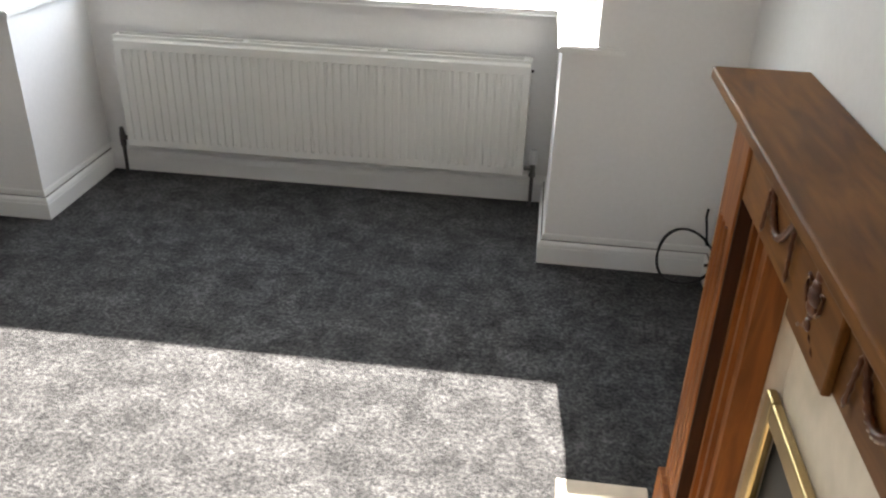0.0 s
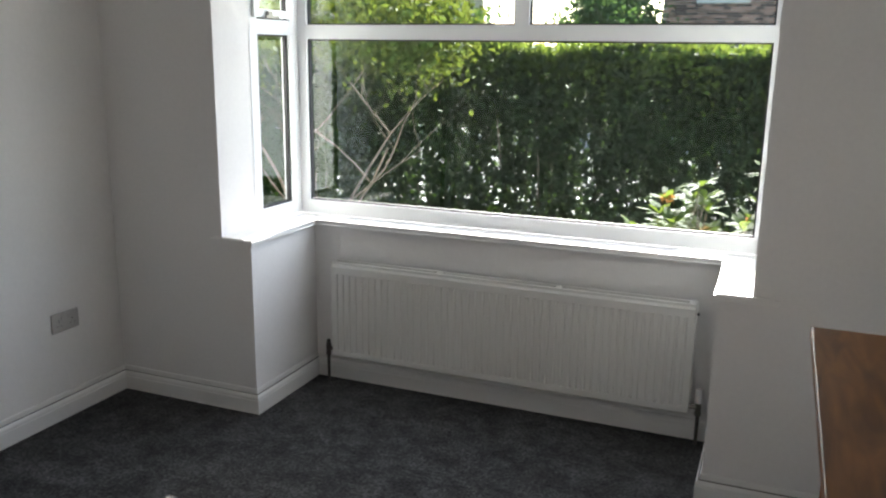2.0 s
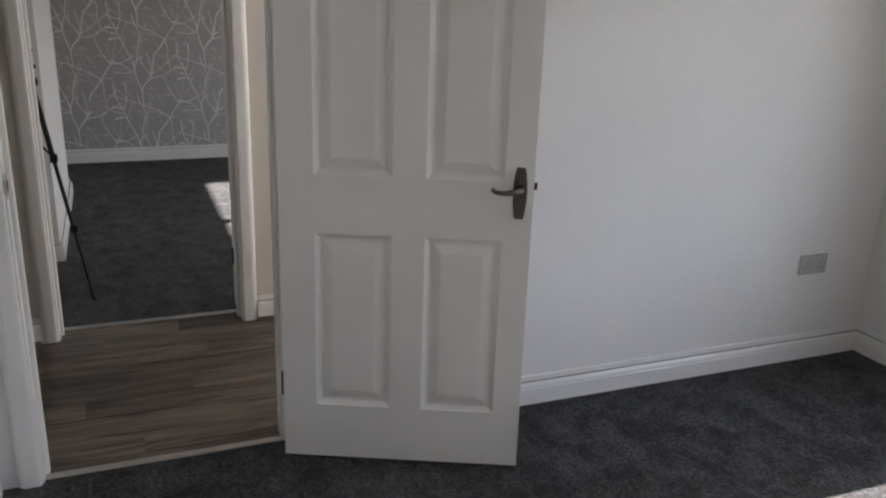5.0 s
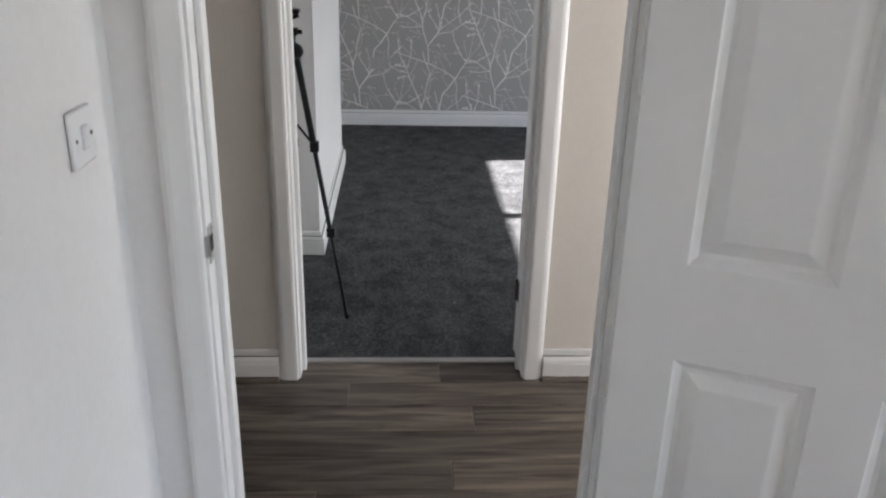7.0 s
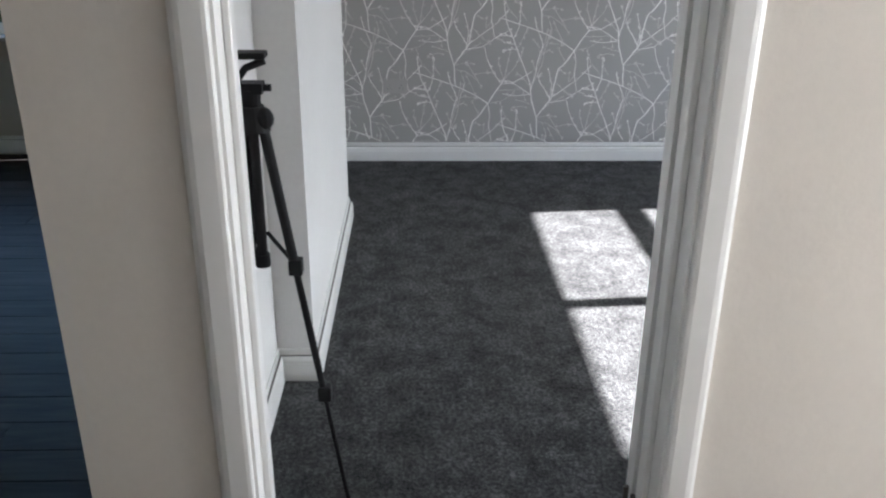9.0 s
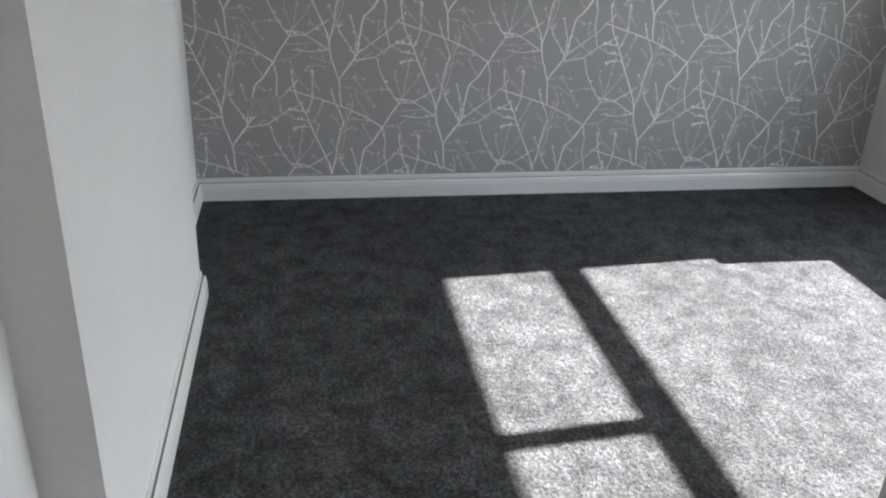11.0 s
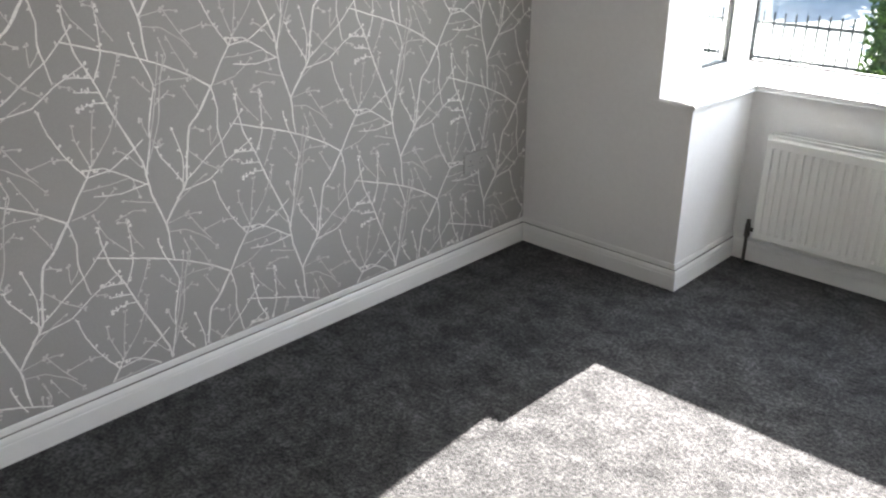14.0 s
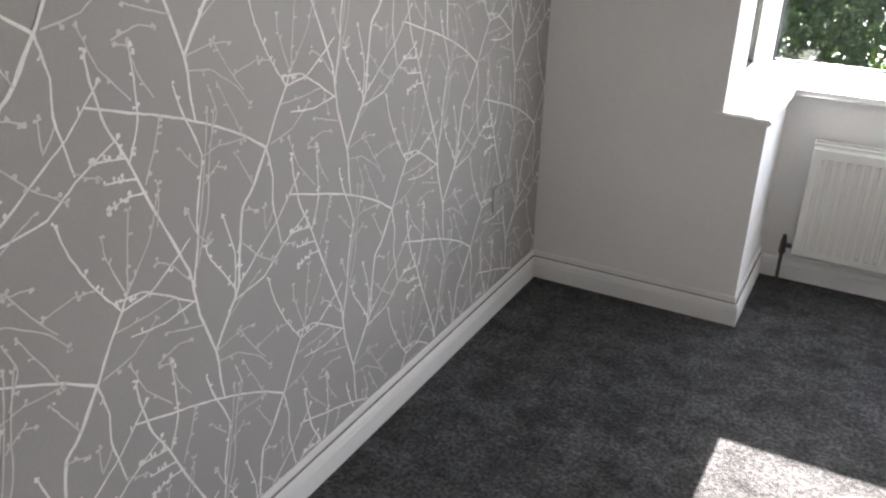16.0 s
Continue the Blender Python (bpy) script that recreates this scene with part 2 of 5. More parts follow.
LAWN = material("garden_ground", (0.055, 0.075, 0.03), 0.95, fine=0.4, fine_scale=60, broad=0.3, broad_scale=1.5, bump=0.8, bump_scale=60)
CONCRETE = material("pale_concrete", (0.46, 0.44, 0.41), 0.9, fine=0.12, fine_scale=60, broad=0.12, broad_scale=1.2, bump=0.3, bump_scale=90)
TARMAC = material("worn_tarmac", (0.17, 0.165, 0.16), 0.9, fine=0.25, fine_scale=120, broad=0.15, broad_scale=1, bump=0.5, bump_scale=150)
BARK = material("grey_bark", (0.20, 0.16, 0.12), 0.9, fine=0.3, fine_scale=40, broad=0.25, broad_scale=6, bump=0.8, bump_scale=40)
HEDGE_LEAF = leaf_material("hedge_leaf", (0.016, 0.034, 0.011), (0.060, 0.105, 0.016), 0.55)
TREE_LEAF = leaf_material("spring_leaf", (0.036, 0.066, 0.014), (0.14, 0.17, 0.020), 0.6)
SHRUB_LEAF = leaf_material("shrub_leaf", (0.060, 0.095, 0.022), (0.19, 0.25, 0.035), 0.4)
# brighter hedge leaf: sunlight on the hedge top put into the colour
SUNLIT_LEAF = leaf_material("sunlit_hedge_leaf", (0.07, 0.11, 0.02), (0.22, 0.28, 0.04))
FAR_LEAF = leaf_material("distant_leaf", (0.04, 0.075, 0.03), (0.10, 0.17, 0.04))
BLOSSOM = leaf_material("faded_blossom", (0.55, 0.26, 0.07), (0.6, 0.28, 0.07))


# ---- mesh helpers ----
def box(bm, x0, y0, z0, x1, y1, z1):
    """Adds an upright block between two corners."""
    vs = [bm.verts.new((x, y, z)) for x in (x0, x1) for y in (y0, y1) for z in (z0, z1)]
    for a, b, c, d in ((0, 1, 3, 2), (4, 6, 7, 5), (0, 4, 5, 1), (2, 3, 7, 6), (0, 2, 6, 4), (1, 5, 7, 3)):
        bm.faces.new((vs[a], vs[b], vs[c], vs[d]))
    return vs


def soften(bm, width, segments=2):
    bmesh.ops.bevel(bm, geom=list(bm.edges), offset=width, segments=segments, affect="EDGES", profile=0.5)


def rod(bm, a, b, r0, r1=None, sides=10):
    """Adds a round bar from a to b."""
    r1 = r0 if r1 is None else r1
    a, b = Vector(a), Vector(b)
    q = (b - a).to_track_quat("Z", "Y")
    rings = []
    for p, r in ((a, r0), (b, r1)):
        rings.append([bm.verts.new(p + q @ Vector((r * math.cos(k * 2 * math.pi / sides), r * math.sin(k * 2 * math.pi / sides), 0))) for k in range(sides)])
    for k in range(sides):
        bm.faces.new((rings[0][k], rings[0][(k + 1) % sides], rings[1][(k + 1) % sides], rings[1][k]))
    bm.faces.new(rings[0][::-1])
    bm.faces.new(rings[1])


def tube(bm, points, radius, sides=8, closed=False):
    """Adds a bent round bar through the points."""
    pts = [Vector(p) for p in points]
    rings = []
    for i, p in enumerate(pts):
        ahead = pts[min(i + 1, len(pts) - 1)] - pts[max(i - 1, 0)]
        q = ahead.to_track_quat("Z", "Y")
        r = radius[i] if isinstance(radius, (list, tuple)) else radius
        rings.append([bm.verts.new(p + q @ Vector((r * math.cos(k * 2 * math.pi / sides), r * math.sin(k * 2 * math.pi / sides), 0))) for k in range(sides)])
    for lo, hi in zip(rings, rings[1:]):
        for k in range(sides):
            bm.faces.new((lo[k], lo[(k + 1) % sides], hi[(k + 1) % sides], hi[k]))
    bm.faces.new(rings[0][::-1])
    bm.faces.new(rings[-1])


def ball(bm, at, radius, scale=(1, 1, 1)):
    bmesh.ops.create_uvsphere(bm, u_segments=12, v_segments=8, radius=radius, matrix=Matrix.Translation(at) @ Matrix.Diagonal((*scale, 1)))


def finish(name, bm, mat, smooth=False):
    bmesh.ops.recalc_face_normals(bm, faces=list(bm.faces))
    me = bpy.data.meshes.new(name)
    if smooth:
        for f in bm.faces:
            f.smooth = True
    bm.to_mesh(me)
    bm.free()
    me.materials.append(mat)
    return new(name, me)


def part(name, bm, mat, parent, label="", smooth=False):
    ob = finish(name, bm, mat, smooth)
    ob.parent = parent
    return tagged(ob, label) if label else ob


def thing(name, at, label, category, group=""):
    """An empty at a thing's base, to which its parts are hung."""
    ob = new(name)
    ob.location = at
    bpy.context.view_layer.update()
    return tagged(ob, label, category, group)


def hang(ob, parent):
    """Keeps ob where it stands and makes it a part of parent."""
    ob.parent = parent
    ob.matrix_parent_inverse = parent.matrix_world.inverted()
    return ob


def piece(name, bm, mat, parent, label="", smooth=False):
    """A part whose mesh was written in the world's own places."""
    ob = finish(name, bm, mat, smooth)
    hang(ob, parent)
    return tagged(ob, label) if label else ob


def structure(name, boxes, mat, label, category="", kind="structure"):
    bm = bmesh.new()
    for b in boxes:
        box(bm, *b)
    return tagged(finish(name, bm, mat), label, category, kind=kind)


# ---- plan ----
CEIL = 2.45
AX0, AX1, AY0, AY1 = -2.745, 0.505, -0.61, 2.832      # front room with the fireplace
HX0, HX1, HY0, HY1 = -3.858, -2.865, -4.5, 2.75       # hall
BX0, BX1, BY0, BY1 = -7.560, -3.985, -0.628, 2.890    # papered room
A_BAY, B_BAY = (-1.995, -0.082), (-6.745, -4.832)     # dwarf wall faces of the two bays
BAY_IN, SILL, REVEAL = 0.53, 0.795, 0.15              # bay depth, sill height, step from dwarf wall to frame
HEAD = 2.080                                          # top of the window frames
DOOR_A, DOOR_B = (-0.475, 0.272), (-0.472, 0.292)     # openings along y
BREAST_B = (-6.515, -4.985, -0.508)                   # chimney breast of the papered room
CORNER_Y = -0.785                                     # end of the hall wall beside the back room
BACK_X = -7.724                                       # far wall of the back room
DOOR_TOP = 2.0

# floors
structure("floor_front_room", [(HX1 + 0.09, AY0 - 0.1, -0.12, AX1 + 0.25, AY1 + 0.6, 0.0)], CARPET, "charcoal grey cut-pile carpet, mottled, in the fireplace room", "carpet")
structure("floor_papered_room", [(BX0 - 0.1, BY0 - 0.12, -0.12, HX0 - 0.112, BY1 + 0.6, 0.0)], CARPET, "charcoal grey cut-pile carpet, mottled, in the papered room", "carpet")
floor_hall = structure("floor_hall", [(HX0 - 0.105, HY0, -0.12, HX1 + 0.085, HY1, -0.010)], SHADOWED, "brown oak-effect laminate planks in the hall", "floor")
floor_back = structure("floor_back_room", [(BACK_X - 0.1, HY0, -0.12, HX0 - 0.105, -0.78, -0.010)], SHADOWED, "dark glossy laminate planks in the back room", "floor")


# walls
def front_wall(name, x0, x1, y0, bay):
    """The window wall of a room: full height beside and above the bay, cut back below and above the sill."""
    xl, xr = bay
    th = 0.26
    return structure(name, [
        (x0, y0, 0, xl, y0 + th, SILL - 0.028), (xr, y0, 0, x1, y0 + th, SILL - 0.028),
        (x0, y0, SILL - 0.028, xl - REVEAL, y0 + th, CEIL), (xr + REVEAL - 0.04, y0, SILL + 0.001, x1, y0 + th, CEIL), (xr + REVEAL, y0, SILL - 0.028, x1, y0 + th, SILL + 0.001),
        (xl - REVEAL, y0, HEAD + 0.03, xr + REVEAL, y0 + th, CEIL),
        (xl - 0.31, y0 + th, -0.3, xl, y0 + BAY_IN + 0.3, SILL - 0.028), (xr, y0 + th, -0.3, xr + 0.31, y0 + BAY_IN + 0.3, SILL - 0.028),
        (xl, y0 + BAY_IN, -0.3, xr, y0 + BAY_IN + 0.3, SILL - 0.028),
        (xl - 0.30, y0 + th, HEAD + 0.03, xr + 0.30, y0 + BAY_IN + 0.32, HEAD + 0.30),
    ], WHITE_WALL, "white painted window wall with a square bay", "wall")


front_wall("wall_front_room_north", AX0 - 0.12, AX1 + 0.2, AY1, A_BAY)
front_wall("wall_papered_room_north", BX0 - 0.2, BX1, BY1, B_BAY)
structure("wall_front_room_west", [
    (HX1, AY0 - 0.12, 0, AX0, DOOR_A[0] - 0.03, CEIL), (HX1, DOOR_A[1] + 0.03, 0, AX0, AY1, CEIL),
    (HX1, DOOR_A[0] - 0.03, DOOR_TOP + 0.03, AX0, DOOR_A[1] + 0.03, CEIL)], WHITE_WALL, "smooth white painted wall with a doorway", "wall")
structure("wall_front_room_south", [(AX0, AY0 - 0.12, 0, AX1 + 0.2, AY0, CEIL)], WHITE_WALL, "smooth white painted wall beside the door", "wall")
structure("wall_front_room_east", [(AX1, AY0, 0, AX1 + 0.2, AY1, CEIL)], WHITE_WALL, "smooth white painted alcove wall", "wall")
structure("chimney_breast", [(0.330, 0.37, 0.0, AX1, 1.690, CEIL)], WHITE_WALL, "smooth white painted chimney breast behind the fireplace", "wall")
structure("wall_hall_west", [
    (BX1, CORNER_Y, 0, HX0, DOOR_B[0] - 0.03, CEIL), (BX1, DOOR_B[1] + 0.03, 0, HX0, HY1, CEIL),
    (BX1, DOOR_B[0] - 0.03, DOOR_TOP + 0.03, HX0, DOOR_B[1] + 0.03, CEIL)], CREAM_WALL, "cream painted hall wall with a doorway", "wall")
structure("wall_hall_east", [(HX1 - 0.004, HY0, 0, HX1, AY0 - 0.12, CEIL), (HX1, HY0, 0, HX1 + 0.12, AY0 - 0.12, CEIL)], CREAM_WALL, "cream painted hall wall", "wall")
structure("wall_hall_north", [(BX1 + 0.05, HY1, 0, HX0 + 0.10, HY1 + 0.25, CEIL), (HX1 - 0.10, HY1, 0, HX1 + 0.05, HY1 + 0.25, CEIL),
                              (HX0 + 0.10, HY1, 2.15, HX1 - 0.10, HY1 + 0.25, CEIL)], CREAM_WALL, "cream painted wall round the front doorway", "wall")
structure("wall_hall_south", [(BACK_X - 0.12, HY0 - 0.15, 0, HX1 + 0.12, HY0, CEIL)], CREAM_WALL, "cream painted end wall", "wall")
structure("wall_papered", [(BX0 - 0.15, BY0, 0, BX0, BY1, CEIL)], PAPER, "grey wallpaper printed with pale budding branches", "wall")
structure("wall_papered_room_south", [(BX0, CORNER_Y, 0, BX1, BY0, CEIL)], WHITE_WALL, "white painted wall dividing the rooms", "wall")
structure("chimney_breast_papered_room", [(BREAST_B[0], BY0, 0, BREAST_B[1], BREAST_B[2], CEIL)], WHITE_WALL, "plain white painted chimney breast", "wall")
structure("wall_back_room_west", [(BACK_X - 0.12, HY0, 0, BACK_X, -3.6, CEIL), (BACK_X - 0.12, -1.9, 0, BACK_X, CORNER_Y, CEIL), (BACK_X - 0.12, -3.6, 0, BACK_X, -1.9, 0.705),
                                  (BACK_X - 0.12, -3.6, 2.0, BACK_X, -1.9, CEIL)], CREAM_WALL, "dim painted wall with a window", "wall")
structure("ceiling", [(BACK_X - 0.15, HY0 - 0.2, CEIL, AX1 + 0.25, AY1 + 0.30, CEIL + 0.15)], WHITE_WALL, "plain white ceiling", "ceiling")


# skirting
def skirting(points, side=1, plain=-1):
    """A moulded board along a line on the floor; side 1 puts it left of the line's direction; the run numbered plain
    has no dark ledge line.
    """
    prof = ((0.0, 0.0), (0.021, 0.0), (0.021, 0.060), (0.0205, 0.0635), (0.0190, 0.066), (0.0195, 0.072), (0.0180, 0.079), (0.0150, 0.085), (0.0130, 0.0885), (0.0065, 0.0885), (0.0060, 0.106), (0.0045, 0.112), (0.0, 0.112))
    pts = [Vector((*p, 0)) for p in points]
    rows = []
    for i, p in enumerate(pts):
        before = (p - pts[i - 1]).normalized() if i else (pts[1] - p).normalized()
        after = (pts[i + 1] - p).normalized() if i < len(pts) - 1 else before
        n0, n1 = Vector((-before.y, before.x, 0)) * side, Vector((-after.y, after.x, 0)) * side
        mitre = (n0 + n1) / max(0.3, 1 + n0.dot(n1))
        rows.append([(p + mitre * d + Vector((0, 0, z))) for d, z in prof])
    bm = bmesh.new()
    rings = [[bm.verts.new(v) for v in r] for r in rows]
    for lo, hi in zip(rings, rings[1:]):
        for k in range(len(prof)):
            bm.faces.new((lo[k], lo[(k + 1) % len(prof)], hi[(k + 1) % len(prof)], hi[k]))
    bm.faces.new(rings[0])
    bm.faces.new(rings[-1][::-1])
    board = tagged(finish("baseboard", bm, GLOSS), "white gloss moulded skirting board along the wall", "skirting", kind="structure")
    # dark grey strip on the ledge above the moulding
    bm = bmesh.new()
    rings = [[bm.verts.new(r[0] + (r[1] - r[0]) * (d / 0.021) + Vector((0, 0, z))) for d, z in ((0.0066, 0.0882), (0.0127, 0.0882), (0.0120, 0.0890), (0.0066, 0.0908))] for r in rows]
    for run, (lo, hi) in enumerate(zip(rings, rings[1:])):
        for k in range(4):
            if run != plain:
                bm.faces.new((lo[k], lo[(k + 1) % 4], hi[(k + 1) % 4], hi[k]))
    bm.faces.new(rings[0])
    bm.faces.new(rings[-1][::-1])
    part("moulding_ledge", bm, LEDGE_GREY, board, "dark grey ledge line")
    return board


def room_skirting(xw, yw, xe, ye, y0, bay, y_door):
    xl, xr = bay
    yb = y0 + BAY_IN
    return [(xw, y_door), (xw, y0), (xl, y0), (xl, yb), (xr, yb), (xr, y0), (xe, y0), (xe, ye)]


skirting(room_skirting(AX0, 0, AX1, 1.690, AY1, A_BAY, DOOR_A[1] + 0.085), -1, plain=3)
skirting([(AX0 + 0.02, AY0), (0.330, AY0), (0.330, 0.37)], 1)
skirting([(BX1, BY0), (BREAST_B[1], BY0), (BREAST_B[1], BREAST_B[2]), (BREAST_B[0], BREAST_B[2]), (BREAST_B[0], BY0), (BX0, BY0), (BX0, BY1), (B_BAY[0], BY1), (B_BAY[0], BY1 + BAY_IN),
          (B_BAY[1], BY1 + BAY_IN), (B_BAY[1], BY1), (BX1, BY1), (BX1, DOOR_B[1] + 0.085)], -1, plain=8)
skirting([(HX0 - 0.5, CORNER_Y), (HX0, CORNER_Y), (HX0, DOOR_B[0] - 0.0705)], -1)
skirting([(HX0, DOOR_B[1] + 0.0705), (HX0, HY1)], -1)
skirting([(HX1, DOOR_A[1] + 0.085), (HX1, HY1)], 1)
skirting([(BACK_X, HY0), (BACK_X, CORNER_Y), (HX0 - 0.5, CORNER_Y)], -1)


def floor_bead(x, y0, y1):
    """Brown quarter-round bead that covers the laminate's edge along the hall skirting."""
    prof = [(0.0, 0.0)] + [(0.016 * math.cos(a), 0.016 * math.sin(a)) for a in (0.0, 0.4, 0.8, 1.2, math.pi / 2)]
    bm = bmesh.new()
    rings = [[bm.verts.new((x + d, y, z + 0.0005)) for d, z in prof] for y in (y0, y1)]
    for k in range(len(prof)):
        bm.faces.new((rings[0][k], rings[0][(k + 1) % len(prof)], rings[1][(k + 1) % len(prof)], rings[1][k]))
    bm.faces.new(rings[0])
    bm.faces.new(rings[1][::-1])
    return tagged(finish("trim", bm, LAMINATE), "dark brown floor bead below the hall skirting", "floor bead", kind="structure")


floor_bead(HX0 + 0.0215, CORNER_Y, DOOR_B[0] - 0.071)
floor_bead(HX0 + 0.0215, DOOR_B[1] + 0.071, HY1)


# door linings and architraves
def doorway(name, x_room, x_hall, y0, y1, stop_x, label):
    """Lining, stops and moulded architraves of a doorway in a wall that runs along y."""
    d = thing(name, ((x_room + x_hall) / 2, (y0 + y1) / 2, 0), label, "door frame")
    d["kind"] = "structure"
    lo, hi = min(x_room, x_hall), max(x_room, x_hall)
    for y, s in ((y0, -1), (y1, 1)):
        bm = bmesh.new()
        box(bm, lo - 0.002, min(y, y + s * 0.03), 0, hi + 0.002, max(y, y + s * 0.03), DOOR_TOP + 0.03)
        piece("lining", bm, GLOSS, d)
        bm = bmesh.new()
        box(bm, stop_x - 0.018, min(y, y - s * 0.013), 0, stop_x + 0.018, max(y, y - s * 0.013), DOOR_TOP - 0.013)
        soften(bm, 0.002, 1)
        piece("door_stop", bm, GLOSS, d)
    bm = bmesh.new()
    box(bm, lo - 0.002, y0, DOOR_TOP, hi + 0.002, y1, DOOR_TOP + 0.03)
    piece("head", bm, GLOSS, d)
    prof = ((0.0, 0.0), (0.012, 0.0), (0.0150, 0.003), (0.0165, 0.010), (0.0170, 0.042), (0.0150, 0.052), (0.0105, 0.060), (0.0, 0.064))
    for x, out in ((lo, -1), (hi, 1)):
        bm = bmesh.new()
        path = [(y0 - 0.006, 0, -1, 0), (y0 - 0.006, DOOR_TOP + 0.006, -1, 1), (y1 + 0.006, DOOR_TOP + 0.006, 1, 1), (y1 + 0.006, 0, 1, 0)]
        rings = [[bm.verts.new((x + out * (0.0 + t), y + sy * w, z + sz * w)) for t, w in prof] for y, z, sy, sz in path]
        for a, b in zip(rings, rings[1:]):
            for k in range(len(prof)):
                bm.faces.new((a[k], a[(k + 1) % len(prof)], b[(k + 1) % len(prof)], b[k]))
        bm.faces.new(rings[0])
        bm.faces.new(rings[-1])
        piece("architrave", bm, GLOSS, d)
    return d


frame_a = doorway("door_frame_1", AX0, HX1, *DOOR_A, AX0 - 0.06, "white gloss door frame with moulded architraves and brass strike plate")
frame_b = doorway("door_frame_2", BX1, HX0, *DOOR_B, BX1 + 0.06, "white gloss door frame with moulded architraves and dark hinge")
bm = bmesh.new()
box(bm, AX0 - 0.030, DOOR_A[0], 0.900, AX0 - 0.004, DOOR_A[0] + 0.003, 0.970)
box(bm, AX0 - 0.004, DOOR_A[0] - 0.004, 0.915, AX0 + 0.006, DOOR_A[0] + 0.002, 0.955)
piece("strike_plate", bm, STEEL, frame_a, "worn metal strike plate")
bm = bmesh.new()
box(bm, AX0 - 0.025, DOOR_A[0] + 0.0032, 0.922, AX0 - 0.009, DOOR_A[0] + 0.0045, 0.952)
piece("latch_hole", bm, SHADOWED, frame_a, "dark latch hole")
bm = bmesh.new()
box(bm, BX1 + 0.004, DOOR_B[1] - 0.003, 0.23, BX1 + 0.032, DOOR_B[1] + 0.001, 0.305)
rod(bm, (BX1 - 0.004, DOOR_B[1] - 0.004, 0.23), (BX1 - 0.004, DOOR_B[1] - 0.004, 0.305), 0.006)
piece("hinge", bm, PIPE, frame_b, "dark steel butt hinge")
for x, y0, y1 in ((AX0 - 0.028, *DOOR_A), (BX1 + 0.008, *DOOR_B)):
    bm = bmesh.new()
    box(bm, x - 0.014, y0, -0.008, x + 0.014, y1, 0.006)
    soften(bm, 0.004, 2)
    tagged(finish("threshold_strip", bm, STEEL), "thin metal carpet threshold strip in the doorway", "threshold", kind="structure")


# windows
def glazed_frame(win, name, corner, along, wide, z0, z1, bars, uprights, glass=None, near=0.065, far=0.065):
    """One flat uPVC frame with its panes: bars are heights of transoms, uprights (place, from, to); along is the unit direction of the frame's width; near and far are its end stiles."""
    corner, along = Vector(corner), Vector(along)
    out = Vector((along.y, -along.x, 0))
    face, deep = 0.065, 0.05

    def slab(bm, a, b, za, zb, d0, d1):
        vs = []
        for s in (a, b):
            for d in (d0, d1):
                for z in (za, zb):
                    p = corner + along * s + out * d
                    vs.append(bm.verts.new((p.x, p.y, z)))
        for i, j, k, l in ((0, 1, 3, 2), (4, 6, 7, 5), (0, 4, 5, 1), (2, 3, 7, 6), (0, 2, 6, 4), (1, 5, 7, 3)):
            bm.faces.new((vs[i], vs[j], vs[k], vs[l]))

    bm = bmesh.new()
    slab(bm, 0, near, z0, z1, 0, deep)
    slab(bm, wide - far, wide, z0, z1, 0, deep)
    slab(bm, near, wide - far, z0, z0 + face, 0.001, deep - 0.001)
    slab(bm, near, wide - far, z1 - face, z1, 0.001, deep - 0.001)
    for z in bars:
        slab(bm, near, wide - far, z - 0.033, z + 0.033, 0.001, deep - 0.001)
    for s, za, zb in uprights:
        slab(bm, s - 0.033, s + 0.033, za, zb, 0.002, deep - 0.002)
    piece(name, bm, UPVC, win)
    levels = [z0 + face] + [v for z in bars for v in (z - 0.033, z + 0.033)] + [z1 - face]
    for za, zb in zip(levels[0::2], levels[1::2]):
        cuts = [near] + [v for s, ua, ub in uprights if ua <= za + 0.01 and ub >= zb - 0.01 for v in (s - 0.033, s + 0.033)] + [wide - far]
        for a, b in zip(cuts[0::2], cuts[1::2]):
            bm = bmesh.new()
            for r in ((a, a + 0.007, za, zb), (b - 0.007, b, za, zb), (a + 0.007, b - 0.007, za, za + 0.007), (a + 0.007, b - 0.007, zb - 0.007, zb)):
                slab(bm, *r, 0.016, 0.04)
            piece("gasket", bm, RUBBER, win)
            bm = bmesh.new()
            slab(bm, a + 0.004, b - 0.004, za + 0.004, zb - 0.004, 0.030, 0.034)
            pane = piece("pane", bm, glass or GLASS, win)
            pane.visible_shadow = glass is not None


